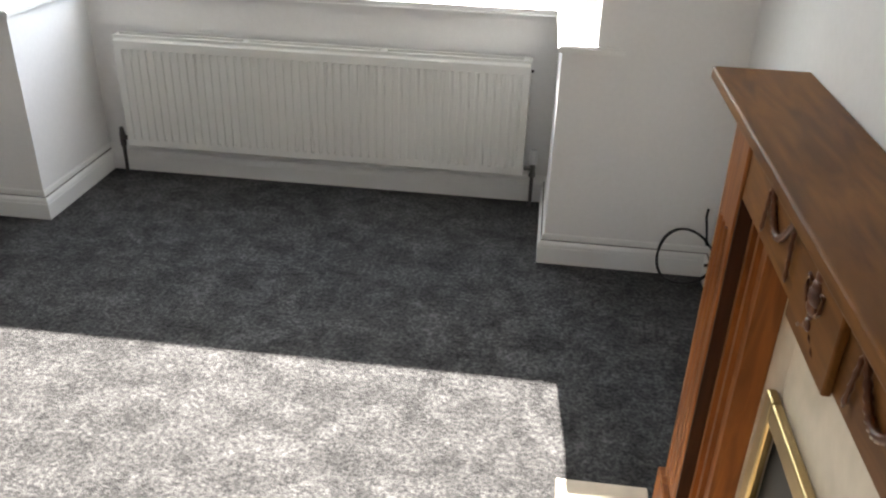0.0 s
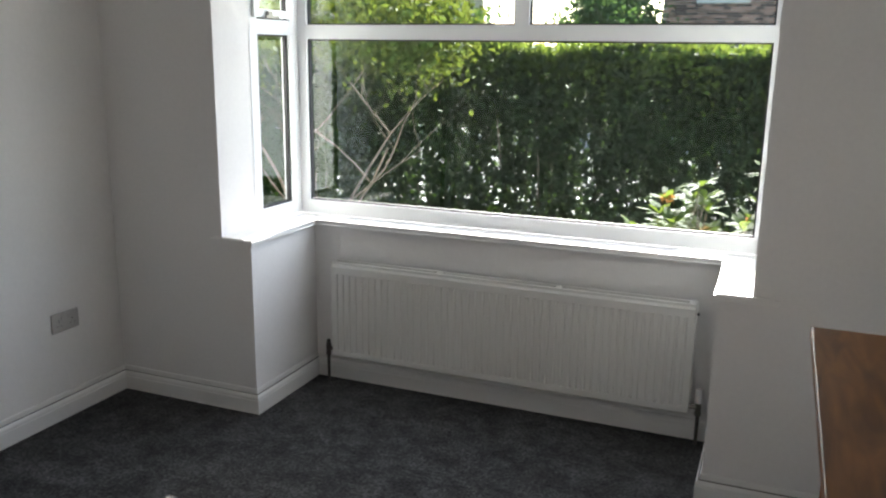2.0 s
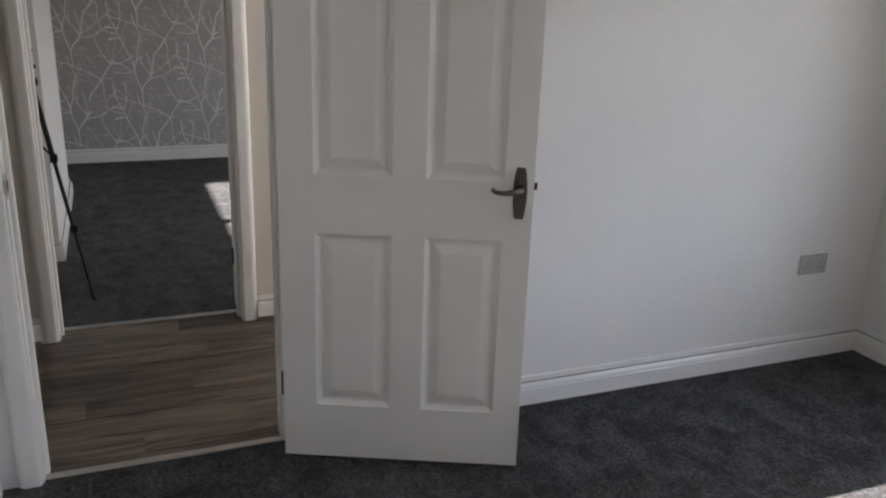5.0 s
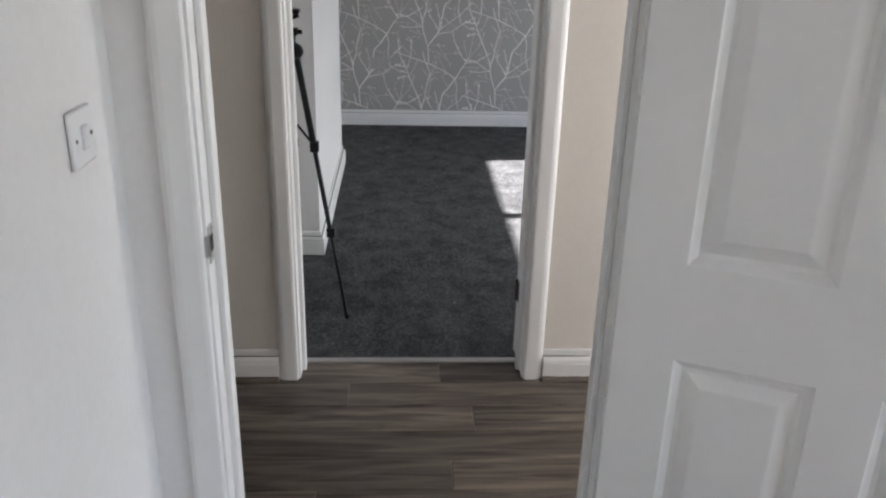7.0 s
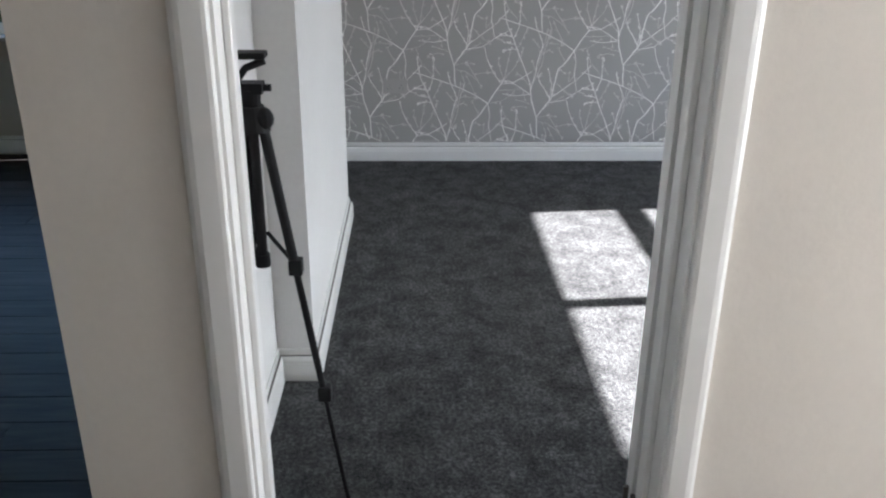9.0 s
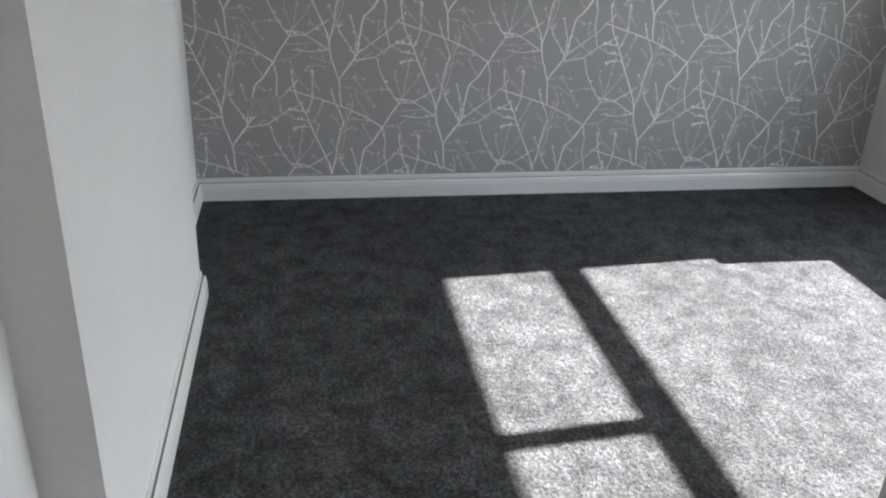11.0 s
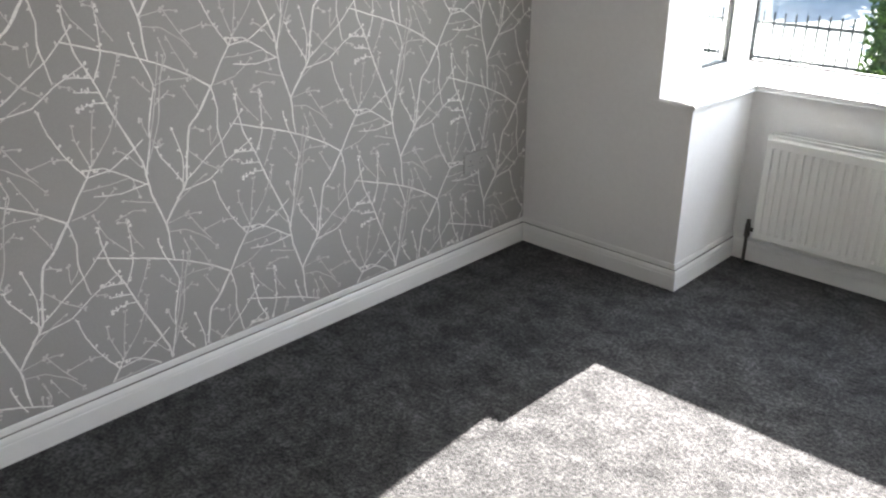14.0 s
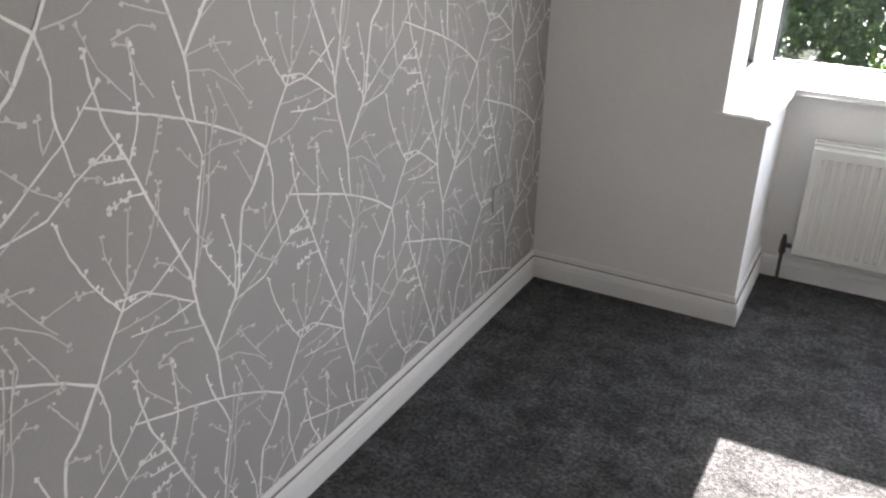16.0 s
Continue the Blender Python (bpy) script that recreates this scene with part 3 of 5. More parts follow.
def bay_window(name, bay, y0, label, group):
    xl, xr = bay[0] - REVEAL, bay[1] + REVEAL
    yf = y0 + BAY_IN + 0.130
    zt = 1.675
    win = thing(name, ((xl + xr) / 2, yf, SILL), label, "window")
    win["kind"] = "structure"
    mid = xl + 1.122
    glazed_frame(win, "front_frame", (xr, yf, 0), (-1, 0, 0), xr - xl, SILL, HEAD, [zt], [(xr - mid, zt, HEAD - 0.05)], far=0.045)
    for x, s in ((xl, 1), (xr, -1)):
        a = y0 + 0.255
        # corner post, then the casement beside it
        bm = bmesh.new()
        box(bm, min(x, x - s * 0.05), yf - 0.035, SILL, max(x, x - s * 0.05), yf + 0.05, HEAD)
        soften(bm, 0.004, 1)
        piece("corner_post", bm, UPVC, win)
        if s > 0:
            glazed_frame(win, "side_frame", (x, yf - 0.035, 0), (0, -1, 0), yf - 0.035 - a, SILL, HEAD, [zt + 0.015], [], near=0.035)
        else:
            glazed_frame(win, "side_frame", (x, a, 0), (0, 1, 0), yf - 0.035 - a, SILL, HEAD, [zt + 0.015], [])
        # raised sash of the opening fanlight with its stay
        c = y0 + 0.255
        d = yf - 0.035
        bm = bmesh.new()
        px = x + s * 0.014
        q0, q1, zb, zc = c + 0.03, d - 0.03, zt + 0.055, HEAD - 0.03
        for r in ((q0, q0 + 0.035, zb, zc), (q1 - 0.035, q1, zb, zc), (q0 + 0.035, q1 - 0.035, zb, zb + 0.035), (q0 + 0.035, q1 - 0.035, zc - 0.035, zc)):
            box(bm, min(x + s * 0.001, px), r[0], r[2], max(x + s * 0.001, px), r[1], r[3])
        sash = piece("fanlight_sash", bm, UPVC, win)
        bm = bmesh.new()
        box(bm, min(px, px + s * 0.016), c + 0.12, zt + 0.062, max(px, px + s * 0.016), c + 0.15, zt + 0.082)
        box(bm, min(px + s * 0.010, px + s * 0.018), c + 0.10, zt + 0.052, max(px + s * 0.010, px + s * 0.018), c + 0.20, zt + 0.064)
        hang(finish("catch", bm, CHROME), win)
    # wooden sill board following the bay, with horns on the room wall
    nose = 0.014
    outline = [(xl - 0.05, y0 - nose), (bay[0] + nose, y0 - nose), (bay[0] + nose, y0 + BAY_IN - nose), (bay[1] - nose, y0 + BAY_IN - nose), (bay[1] - nose, y0 - nose),
               (xr + 0.05, y0 - nose), (xr + 0.05, y0 - 0.001), (xr, y0 - 0.001), (xr, yf), (xl, yf), (xl, y0 - 0.001), (xl - 0.05, y0 - 0.001)]
    bm = bmesh.new()
    low = [bm.verts.new((x, y, SILL - 0.027)) for x, y in outline]
    high = [bm.verts.new((x, y, SILL - 0.001)) for x, y in outline]
    n = len(outline)
    bm.faces.new(high)
    bm.faces.new(low[::-1])
    for k in range(n):
        bm.faces.new((low[k], low[(k + 1) % n], high[(k + 1) % n], high[k]))
    bmesh.ops.bevel(bm, geom=[e for e in bm.edges if abs(e.verts[0].co.z - e.verts[1].co.z) < 1e-5], offset=0.006, segments=3, affect="EDGES")
    piece("window_sill", bm, GLOSS, win, "white gloss wooden window board")
    # outer sill
    bm = bmesh.new()
    box(bm, xl - 0.19, yf + 0.072, SILL - 0.027, xr + 0.19, yf + 0.25, SILL - 0.003)
    piece("outer_sill", bm, UPVC, win)
    return win


bay_window("window_1", A_BAY, AY1, "white uPVC square bay window with fanlights and gloss sill", "")
bay_window("window_2", B_BAY, BY1, "white uPVC square bay window with gloss sill, papered room", "")
win_c = thing("window_3", (BACK_X - 0.06, -2.75, 0.705), "white uPVC window above dim back room floor", "window")
win_c["kind"] = "structure"
glazed_frame(win_c, "window_frame", (BACK_X - 0.02, -1.9, 0), (0, -1, 0), 1.7, 0.732, 2.0, [], [(0.85, 0.80, 1.94)])
bm = bmesh.new()
box(bm, BACK_X - 0.02, -3.66, 0.706, BACK_X + 0.10, -1.84, 0.731)
soften(bm, 0.006, 2)
piece("window_sill", bm, GLOSS, win_c)
frost = thing("window_4", (-3.36, HY1 + 0.12, 0.2), "obscured glass panel of the front doorway", "door panel")
frost["kind"] = "structure"
glazed_frame(frost, "door_glazing", (HX1 - 0.10, HY1 + 0.10, 0), (-1, 0, 0), HX1 - HX0 - 0.20, 0.0, 2.15, [0.8], [], FROST)


# ---- front room ----
def radiator(at, label):
    """Pressed-steel panel radiator, front face along x; at is its lower front corner on the low-x side."""
    wide, high, pitch, deep = 1.667, 0.470, 1.667 / 50, 0.050
    r = thing("radiator", at, label, "radiator", "radiators under the bay windows")
    # fluted front panel
    cols, rows = [], [(0.0, 0), (0.012, 0), (0.036, 0), (0.045, 1), (high - 0.050, 1), (high - 0.045, 0), (high - 0.012, 0), (high, 0)]
    cols.append((0.0, 0))
    for k in range(49):
        c = (k + 1) * pitch
        cols += [(c - 0.0085, 0), (c - 0.0055, 1), (c + 0.0045, 1), (c + 0.0085, 0)]
    cols.append((wide, 0))
    bm = bmesh.new()
    grid = []
    for z, deepz in rows:
        round_in = 0.010 if z in (0.0, high) else 0.0
        grid.append([bm.verts.new((x, 0.0058 * f * deepz + round_in, z)) for x, f in cols])
    for lo, hi in zip(grid, grid[1:]):
        for k in range(len(cols) - 1):
            bm.faces.new((lo[k], lo[k + 1], hi[k + 1], hi[k]))
    front = [grid[0][0], grid[0][-1], grid[-1][-1], grid[-1][0]]
    back = [bm.verts.new((x, deep - 0.014, z)) for x, z in ((0, 0), (wide, 0), (wide, high), (0, high))]
    bm.faces.new(back[::-1])
    bm.faces.new([v for v in grid[0]] + [back[1], back[0]])
    bm.faces.new([v for v in grid[-1]] + [back[2], back[3]])
    bm.faces.new([row[0] for row in grid] + [back[3], back[0]])
    bm.faces.new([row[-1] for row in grid] + [back[2], back[1]])
    part("panel", bm, ENAMEL, r)
    bm = bmesh.new()
    for y0, y1 in ((0.006, 0.016), (deep + 0.006, deep + 0.014)):
        box(bm, -0.004, y0, high - 0.002, wide + 0.004, y1, high + 0.010)
    for k in range(66):
        x = 0.006 + k * (wide - 0.02) / 65
        if k % 22 == 21:
            box(bm, x - 0.012, 0.016, high + 0.0005, x + 0.010, deep + 0.006, high + 0.0085)
        else:
            box(bm, x, 0.016, high - 0.016, x + 0.005, deep + 0.006, high - 0.010)
    part("top_grille", bm, ENAMEL, r)
    for x in (-0.006, wide):
        bm = bmesh.new()
        box(bm, x, 0.004, 0.004, x + 0.006, deep + 0.014, high + 0.008)
        soften(bm, 0.002, 1)
        part("side_panel", bm, ENAMEL, r)
    for x, trv in ((-0.042, False), (wide + 0.042, True)):
        bm = bmesh.new()
        rod(bm, (x, 0.030, -at[2] - 0.01), (x, 0.030, 0.022), 0.0075, sides=12)
        part("pipe", bm, PIPE, r, "dark painted copper pipe")
        bm = bmesh.new()
        rod(bm, (x, 0.030, 0.010), (x, 0.030, 0.055), 0.012, sides=12)
        rod(bm, (x, 0.030, 0.034), (x + (0.045 if not trv else -0.045), 0.030, 0.034), 0.010, sides=12)
        rod(bm, (x, 0.030, -0.002), (x, 0.030, 0.014), 0.014, sides=6)
        valve = part("valve", bm, PIPE if not trv else CHROME, r, "radiator valve")
        bm = bmesh.new()
        rod(bm, (x, 0.030, 0.055), (x, 0.030, 0.078 if not trv else 0.115), 0.010 if not trv else 0.017, 0.008 if not trv else 0.014, sides=14)
        cap = part("valve_cap", bm, PIPE if not trv else PLASTIC, valve)
    bm = bmesh.new()
    rod(bm, (wide + 0.004, 0.030, high - 0.035), (wide + 0.016, 0.030, high - 0.035), 0.006, sides=12)
    part("air_vent", bm, PIPE, r, "dark air bleed screw")
    for x in (0.2, wide - 0.2):
        bm = bmesh.new()
        box(bm, x - 0.02, deep - 0.016, 0.06, x + 0.02, deep + 0.052, high - 0.06)
        part("bracket", bm, ENAMEL, r)
    return r


rad_a = radiator((A_BAY[0] + 0.142, AY1 + BAY_IN - 0.092, 0.133), "white enamelled fluted panel radiator with dark pipes below the sill")
rad_b = copy_thing(rad_a, pose(B_BAY[0] + 0.135, BY1 + BAY_IN - 0.092, 0.133))


def socket(at, turn, label, mat=PLASTIC, rockers=True, group=""):
    """Twin switched outlet, 146 by 86 mm, facing -y before the turn."""
    s = thing("socket_outlet", (0, 0, 0), label, "socket", group)
    bm = bmesh.new()
    box(bm, -0.073, -0.009, -0.043, 0.073, 0, 0.043)
    soften(bm, 0.004, 2)
    part("faceplate", bm, mat, s)
    for x in (-0.036, 0.036):
        bm = bmesh.new()
        box(bm, x + (0.012 if x < 0 else -0.026), -0.013, 0.010, x + (0.026 if x < 0 else -0.012), -0.008, 0.030)
        soften(bm, 0.0015, 1)
        part("rocker", bm, mat, s)
        bm = bmesh.new()
        for dx, z, w, h in ((0, 0.006, 0.003, 0.009), (-0.011, -0.014, 0.008, 0.003), (0.011, -0.014, 0.008, 0.003)):
            box(bm, x + dx - w / 2, -0.0096, z - h / 2, x + dx + w / 2, -0.0085, z + h / 2)
        part("pin_holes", bm, SHADOWED, s, "dark pin slots")
    s.matrix_world = pose(*at, 0, 0, turn)
    return s


GREY_PLATE = material("satin_steel_plate", (0.45, 0.44, 0.43), 0.5, metal=0.0, fine=0.05, fine_scale=150)
socket((AX0 - 0.001, 2.500, 0.430), 90, "pale grey twin socket outlet on the white wall", GREY_PLATE)
GREY_WHITE = material("papered_plate", (0.42, 0.405, 0.39), 0.5, broad=0.03, broad_scale=10)
socket((BX0 + 0.001, -0.292, 0.460), 90, "pale twin socket outlet on the patterned wallpaper", GREY_WHITE, group="sockets on the papered wall")
socket((BX0 + 0.001, 2.533, 0.472), 90, "pale twin socket outlet on the patterned wallpaper", GREY_WHITE, group="sockets on the papered wall")

sw = thing("light_switch", (0, 0, 0), "white square one-gang light switch beside the door", "light switch")
bm = bmesh.new()
box(bm, -0.043, 0, -0.043, 0.043, 0.009, 0.043)
soften(bm, 0.004, 2)
part("faceplate", bm, PLASTIC, sw)
bm = bmesh.new()
box(bm, -0.011, 0.007, -0.018, 0.011, 0.014, 0.018)
soften(bm, 0.003, 2)
part("rocker", bm, PLASTIC, sw)
for x in (-0.030, 0.030):
    bm = bmesh.new()
    rod(bm, (x, 0.008, 0), (x, 0.0102, 0), 0.0035, sides=10)
    part("screw", bm, CHROME, sw)
sw.matrix_world = pose(-2.575, AY0 + 0.001, 1.178)


def panel_door(name, hinge, turn, label):
    """Four-panel moulded door leaf; x runs from the hinge to the latch, +y is the face that shows."""
    wide, high, thick = 0.758, 1.985, 0.036
    d = thing(name, (0, 0, 0), label, "door")
    cols = [(0.108, 0.342), (0.442, 0.672)]
    rows = [(0.188, 0.765), (0.946, 1.86)]
    xs = sorted({0.0, wide, *[v for c in cols for v in c]})
    zs = sorted({0.0, high, *[v for r in rows for v in r]})
    bm = bmesh.new()

    def face(y, out):
        for x0, x1 in zip(xs, xs[1:]):
            for z0, z1 in zip(zs, zs[1:]):
                if (x0, x1) in cols and (z0, z1) in rows:
                    rings = []
                    for inset, depth in ((0.0, 0.0), (0.004, -0.004), (0.015, -0.012), (0.024, -0.0125), (0.050, -0.003), (0.054, -0.0025)):
                        rings.append([bm.verts.new((x, y + out * depth, z)) for x, z in ((x0 + inset, z0 + inset), (x1 - inset, z0 + inset), (x1 - inset, z1 - inset), (x0 + inset, z1 - inset))])
                    for a, b in zip(rings, rings[1:]):
                        for k in range(4):
                            bm.faces.new((a[k], a[(k + 1) % 4], b[(k + 1) % 4], b[k]))
                    bm.faces.new(rings[-1])
                else:
                    bm.faces.new([bm.verts.new((x, y, z)) for x, z in ((x0, z0), (x1, z0), (x1, z1), (x0, z1))])

    face(0.0, 1)
    face(-thick, -1)
    for a, b in (((0, 0), (wide, 0)), ((wide, 0), (wide, high)), ((wide, high), (0, high)), ((0, high), (0, 0))):
        bm.faces.new([bm.verts.new(v) for v in ((a[0], 0, a[1]), (b[0], 0, b[1]), (b[0], -thick, b[1]), (a[0], -thick, a[1]))])
    bmesh.ops.remove_doubles(bm, verts=list(bm.verts), dist=0.0005)
    part("leaf", bm, GLOSS, d)
    for side in (1, -1):
        y = 0.0 if side > 0 else -thick
        bm = bmesh.new()
        n = 20
        ring = [(0.021 * math.cos(2 * math.pi * k / n), (0.070 + 0.008) * (1 if math.sin(2 * math.pi * k / n) > 0 else -1) * min(1, abs(math.sin(2 * math.pi * k / n)) * 1.25)) for k in range(n)]
        lo = [bm.verts.new((0.718 + x, y, 0.914 + z)) for x, z in ring]
        hi = [bm.verts.new((0.718 + x * 0.92, y + side * 0.007, 0.914 + z * 0.97)) for x, z in ring]
        for k in range(n):
            bm.faces.new((lo[k], lo[(k + 1) % n], hi[(k + 1) % n], hi[k]))
        bm.faces.new(hi)
        plate = part("backplate", bm, CHROME, d, "brushed nickel oval handle plate")
        bm = bmesh.new()
        zl = 0.930
        tube(bm, [(0.718, y + side * 0.004, zl), (0.718, y + side * 0.030, zl), (0.715, y + side * 0.044, zl), (0.702, y + side * 0.050, zl - 0.001),
                  (0.670, y + side * 0.050, zl - 0.006), (0.644, y + side * 0.050, zl - 0.003), (0.634, y + side * 0.049, zl + 0.007)], [0.011, 0.010, 0.009, 0.009, 0.0075, 0.0065, 0.005], 10)
        part("lever", bm, CHROME, d, "curved nickel lever", smooth=True)
    bm = bmesh.new()
    box(bm, wide, -0.028, 0.925, wide + 0.010, -0.010, 0.945)
    part("latch_bolt", bm, PIPE, d, "dark latch bolt")
    for z in (0.25, 1.70):
        bm = bmesh.new()
        rod(bm, (-0.006, -thick / 2, z - 0.04), (-0.006, -thick / 2, z + 0.04), 0.006)
        part("hinge", bm, PIPE, d)
    d.matrix_world = pose(*hinge, 0, 0, turn)
    return d


panel_door("panel_door", (-2.691, 0.268, 0.012), math.degrees(math.atan2(0.691, 0.310)) , "white four-panel door standing open with nickel lever handle")
panel_door("panel_door", (BX1 - 0.057, DOOR_B[1] - 0.006, 0.012), 95, "white four-panel door folded back against the papered room wall")


# fireplace
fp = thing("fireplace_surround", (0.22, 1.16, 0), "varnished mahogany fire surround with carved swags and urn", "fireplace")
FY0, FY1, FX = 0.565, 1.760, 0.283
bm = bmesh.new()
box(bm, 0.112, 0.540, 1.018, FX, 1.785, 1.040)
soften(bm, 0.0035, 2)
piece("mantel_shelf", bm, MAHOGANY, fp)
bm = bmesh.new()
box(bm, 0.128, FY0 - 0.008, 1.000, FX, FY1 + 0.008, 1.018)
box(bm, 0.142, FY0, 0.985, FX, FY1, 1.000)
soften(bm, 0.004, 2)
piece("cornice", bm, MAHOGANY, fp)
bm = bmesh.new()
box(bm, 0.172, FY0 + 0.02, 0.852, FX - 0.002, FY1 - 0.02, 0.985)
piece("frieze", bm, MAHOGANY, fp)
bm = bmesh.new()
box(bm, 0.160, 1.085, 0.846, 0.172, 1.265, 0.985)
soften(bm, 0.003, 2)
piece("centre_block", bm, MAHOGANY, fp)
for y0, y1 in ((FY0, FY0 + 0.135), (FY1 - 0.135, FY1)):
    bm = bmesh.new()
    box(bm, 0.166, y0 + 0.008, 0.12, FX, y1 - 0.008, 0.985)
    box(bm, 0.152, y0 - 0.003, -0.027, FX, y1 + 0.003, 0.12)
    soften(bm, 0.003, 1)
    leg = piece("leg", bm, MAHOGANY_UP, fp)
    for k in range(3):
        bm = bmesh.new()
        yy = y0 + 0.040 + k * 0.027
        rod(bm, (0.166, yy, 0.16), (0.166, yy, 0.78), 0.006, sides=8)
        piece("reed", bm, MAHOGANY_UP, leg)
    bm = bmesh.new()
    inner = y1 if y0 == FY0 else y0
    s = 1 if y0 == FY0 else -1
    box(bm, 0.205, min(inner, inner + s * 0.09), 0.03, FX, max(inner, inner + s * 0.09), 0.852)
    box(bm, 0.195, min(inner, inner + s * 0.014), 0.03, 0.206, max(inner, inner + s * 0.014), 0.815)
    box(bm, 0.195, min(inner + s * 0.05, inner + s * 0.062), 0.03, 0.206, max(inner + s * 0.05, inner + s * 0.062), 0.852)
    piece("inner_moulding", bm, MAHOGANY_UP, fp)
    # thin added strip whose dark colour paints the recess's shade
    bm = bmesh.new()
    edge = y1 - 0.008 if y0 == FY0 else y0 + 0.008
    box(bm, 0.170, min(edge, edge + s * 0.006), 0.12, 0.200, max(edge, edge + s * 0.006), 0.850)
    piece("dark_fillet", bm, RECESS_SHADE, fp, "dark strip painting the shaded recess beside the leg")


def swag(y, z):
    """A carved garland hung between two bows, with tails below them."""
    pts, rad = [], []

    def go(dy, dz, r):
        pts.append((0.167, y + dy, z + dz))
        rad.append(r)

    for k in range(9):
        u = k / 8
        go(-0.080 + 0.012 * u, -0.078 + 0.082 * u, 0.0015 if k == 0 else (0.0042 if k % 2 else 0.0026))
    go(-0.072, 0.014, 0.006)
    go(-0.060, 0.012, 0.007)
    for k in range(27):
        u = k / 26
        go((u - 0.5) * 0.120, 0.004 - 0.050 * math.sin(math.pi * u), (0.0028 if k % 2 else 0.0052) + 0.0015 * math.sin(math.pi * u))
    go(0.060, 0.012, 0.007)
    go(0.072, 0.014, 0.006)
    for k in range(8, -1, -1):
        u = k / 8
        go(0.080 - 0.012 * u, -0.078 + 0.082 * u, 0.0015 if k == 0 else (0.0042 if k % 2 else 0.0026))
    bm = bmesh.new()
    tube(bm, pts, rad, 8)
    piece("carved_swag", bm, CARVING, fp, smooth=True)


swag(1.395, 0.945)
swag(0.962, 0.945)
bm = bmesh.new()
for z, r in ((0.886, 0.014), (0.892, 0.007), (0.900, 0.011), (0.912, 0.020), (0.926, 0.023), (0.938, 0.018), (0.946, 0.011), (0.954, 0.014), (0.960, 0.006)):
    ball(bm, (0.160, 1.178, z), r * 0.78, (0.45, 1, 0.8))
for e in (-1, 1):
    tube(bm, [(0.160, 1.178 + e * 0.018, 0.938), (0.158, 1.178 + e * 0.030, 0.942), (0.158, 1.178 + e * 0.032, 0.922), (0.159, 1.178 + e * 0.018, 0.908)], 0.0028, 6)
piece("carved_urn", bm, CARVING, fp, smooth=True)
bm = bmesh.new()
tube(bm, [(0.162, 1.178 + 0.008 * k, 0.884 - 0.0045 * abs(k)) for k in range(-5, 6)], [0.002 + 0.0022 * (k % 2) for k in range(11)], 7)
piece("carved_ribbon", bm, CARVING, fp, smooth=True)
fp.location += Vector((0.0455, -0.135, 0.028))
back = thing("marble_back_panel", (0.275, 1.16, 0.03), "cream marble back panel round a brass-framed fire", "fireplace panel")
for r in ((FY0 + 0.13, 0.91, 0.03, 0.80), (1.42, FY1 - 0.13, 0.03, 0.80), (0.911, 1.419, 0.585, 0.80)):
    bm = bmesh.new()
    box(bm, 0.255, r[0], r[2], 0.2845, r[1], r[3])
    soften(bm, 0.001, 1)
    piece("slab", bm, MARBLE, back)
bm = bmesh.new()
for a, b in (((0.885, 0.03), (0.927, 0.605)), ((1.403, 0.03), (1.445, 0.605)), ((0.927, 0.563), (1.403, 0.605))):
    box(bm, 0.236, a[0], a[1], 0.2545, b[0], b[1])
soften(bm, 0.006, 3)
piece("brass_trim", bm, BRASS, back, "polished brass trim")
bm = bmesh.new()
box(bm, 0.262, 0.91, 0.03, 0.2845, 1.42, 0.585)
piece("fire_back", bm, SOOT, back, "black fire back")
back.location += Vector((0.0455, -0.110, 0.0))
bm = bmesh.new()
box(bm, -0.025, 0.40, -0.001, 0.195, 1.680, 0.030)
box(bm, 0.195, 0.58, -0.001, 0.329, 1.450, 0.030)
soften(bm, 0.004, 2)
tagged(finish("hearth_slab", bm, MARBLE), "cream marble hearth slab on the carpet", "hearth")

# coiled aerial cable against the skirting
bm = bmesh.new()
pts = []
for k in range(58):
    a = -0.55 + k / 57 * (2 * math.pi * 2.06)
    r = 0.082 + 0.004 * math.sin(k * 0.7)
    pts.append((0.406 + r * math.cos(a) * 1.18, AY1 - 0.026 - 0.042 * (0.10 - r * math.sin(a)) / 0.1 - 0.0007 * k * 0.2, 0.101 + r * math.sin(a) * 1.08))
pts = [(0.471, AY1 - 0.006, 0.262), (0.467, AY1 - 0.014, 0.235), (0.473, AY1 - 0.022, 0.20), (0.484, AY1 - 0.030, 0.13)] + pts[6:]
tube(bm, pts, 0.0042, 7)
rod(bm, pts[-1], Vector(pts[-1]) + Vector((-0.03, -0.006, -0.002)), 0.006)
tagged(finish("coiled_cable", bm, BLACK, True), "black aerial cable coiled on the floor by the skirting", "cable")


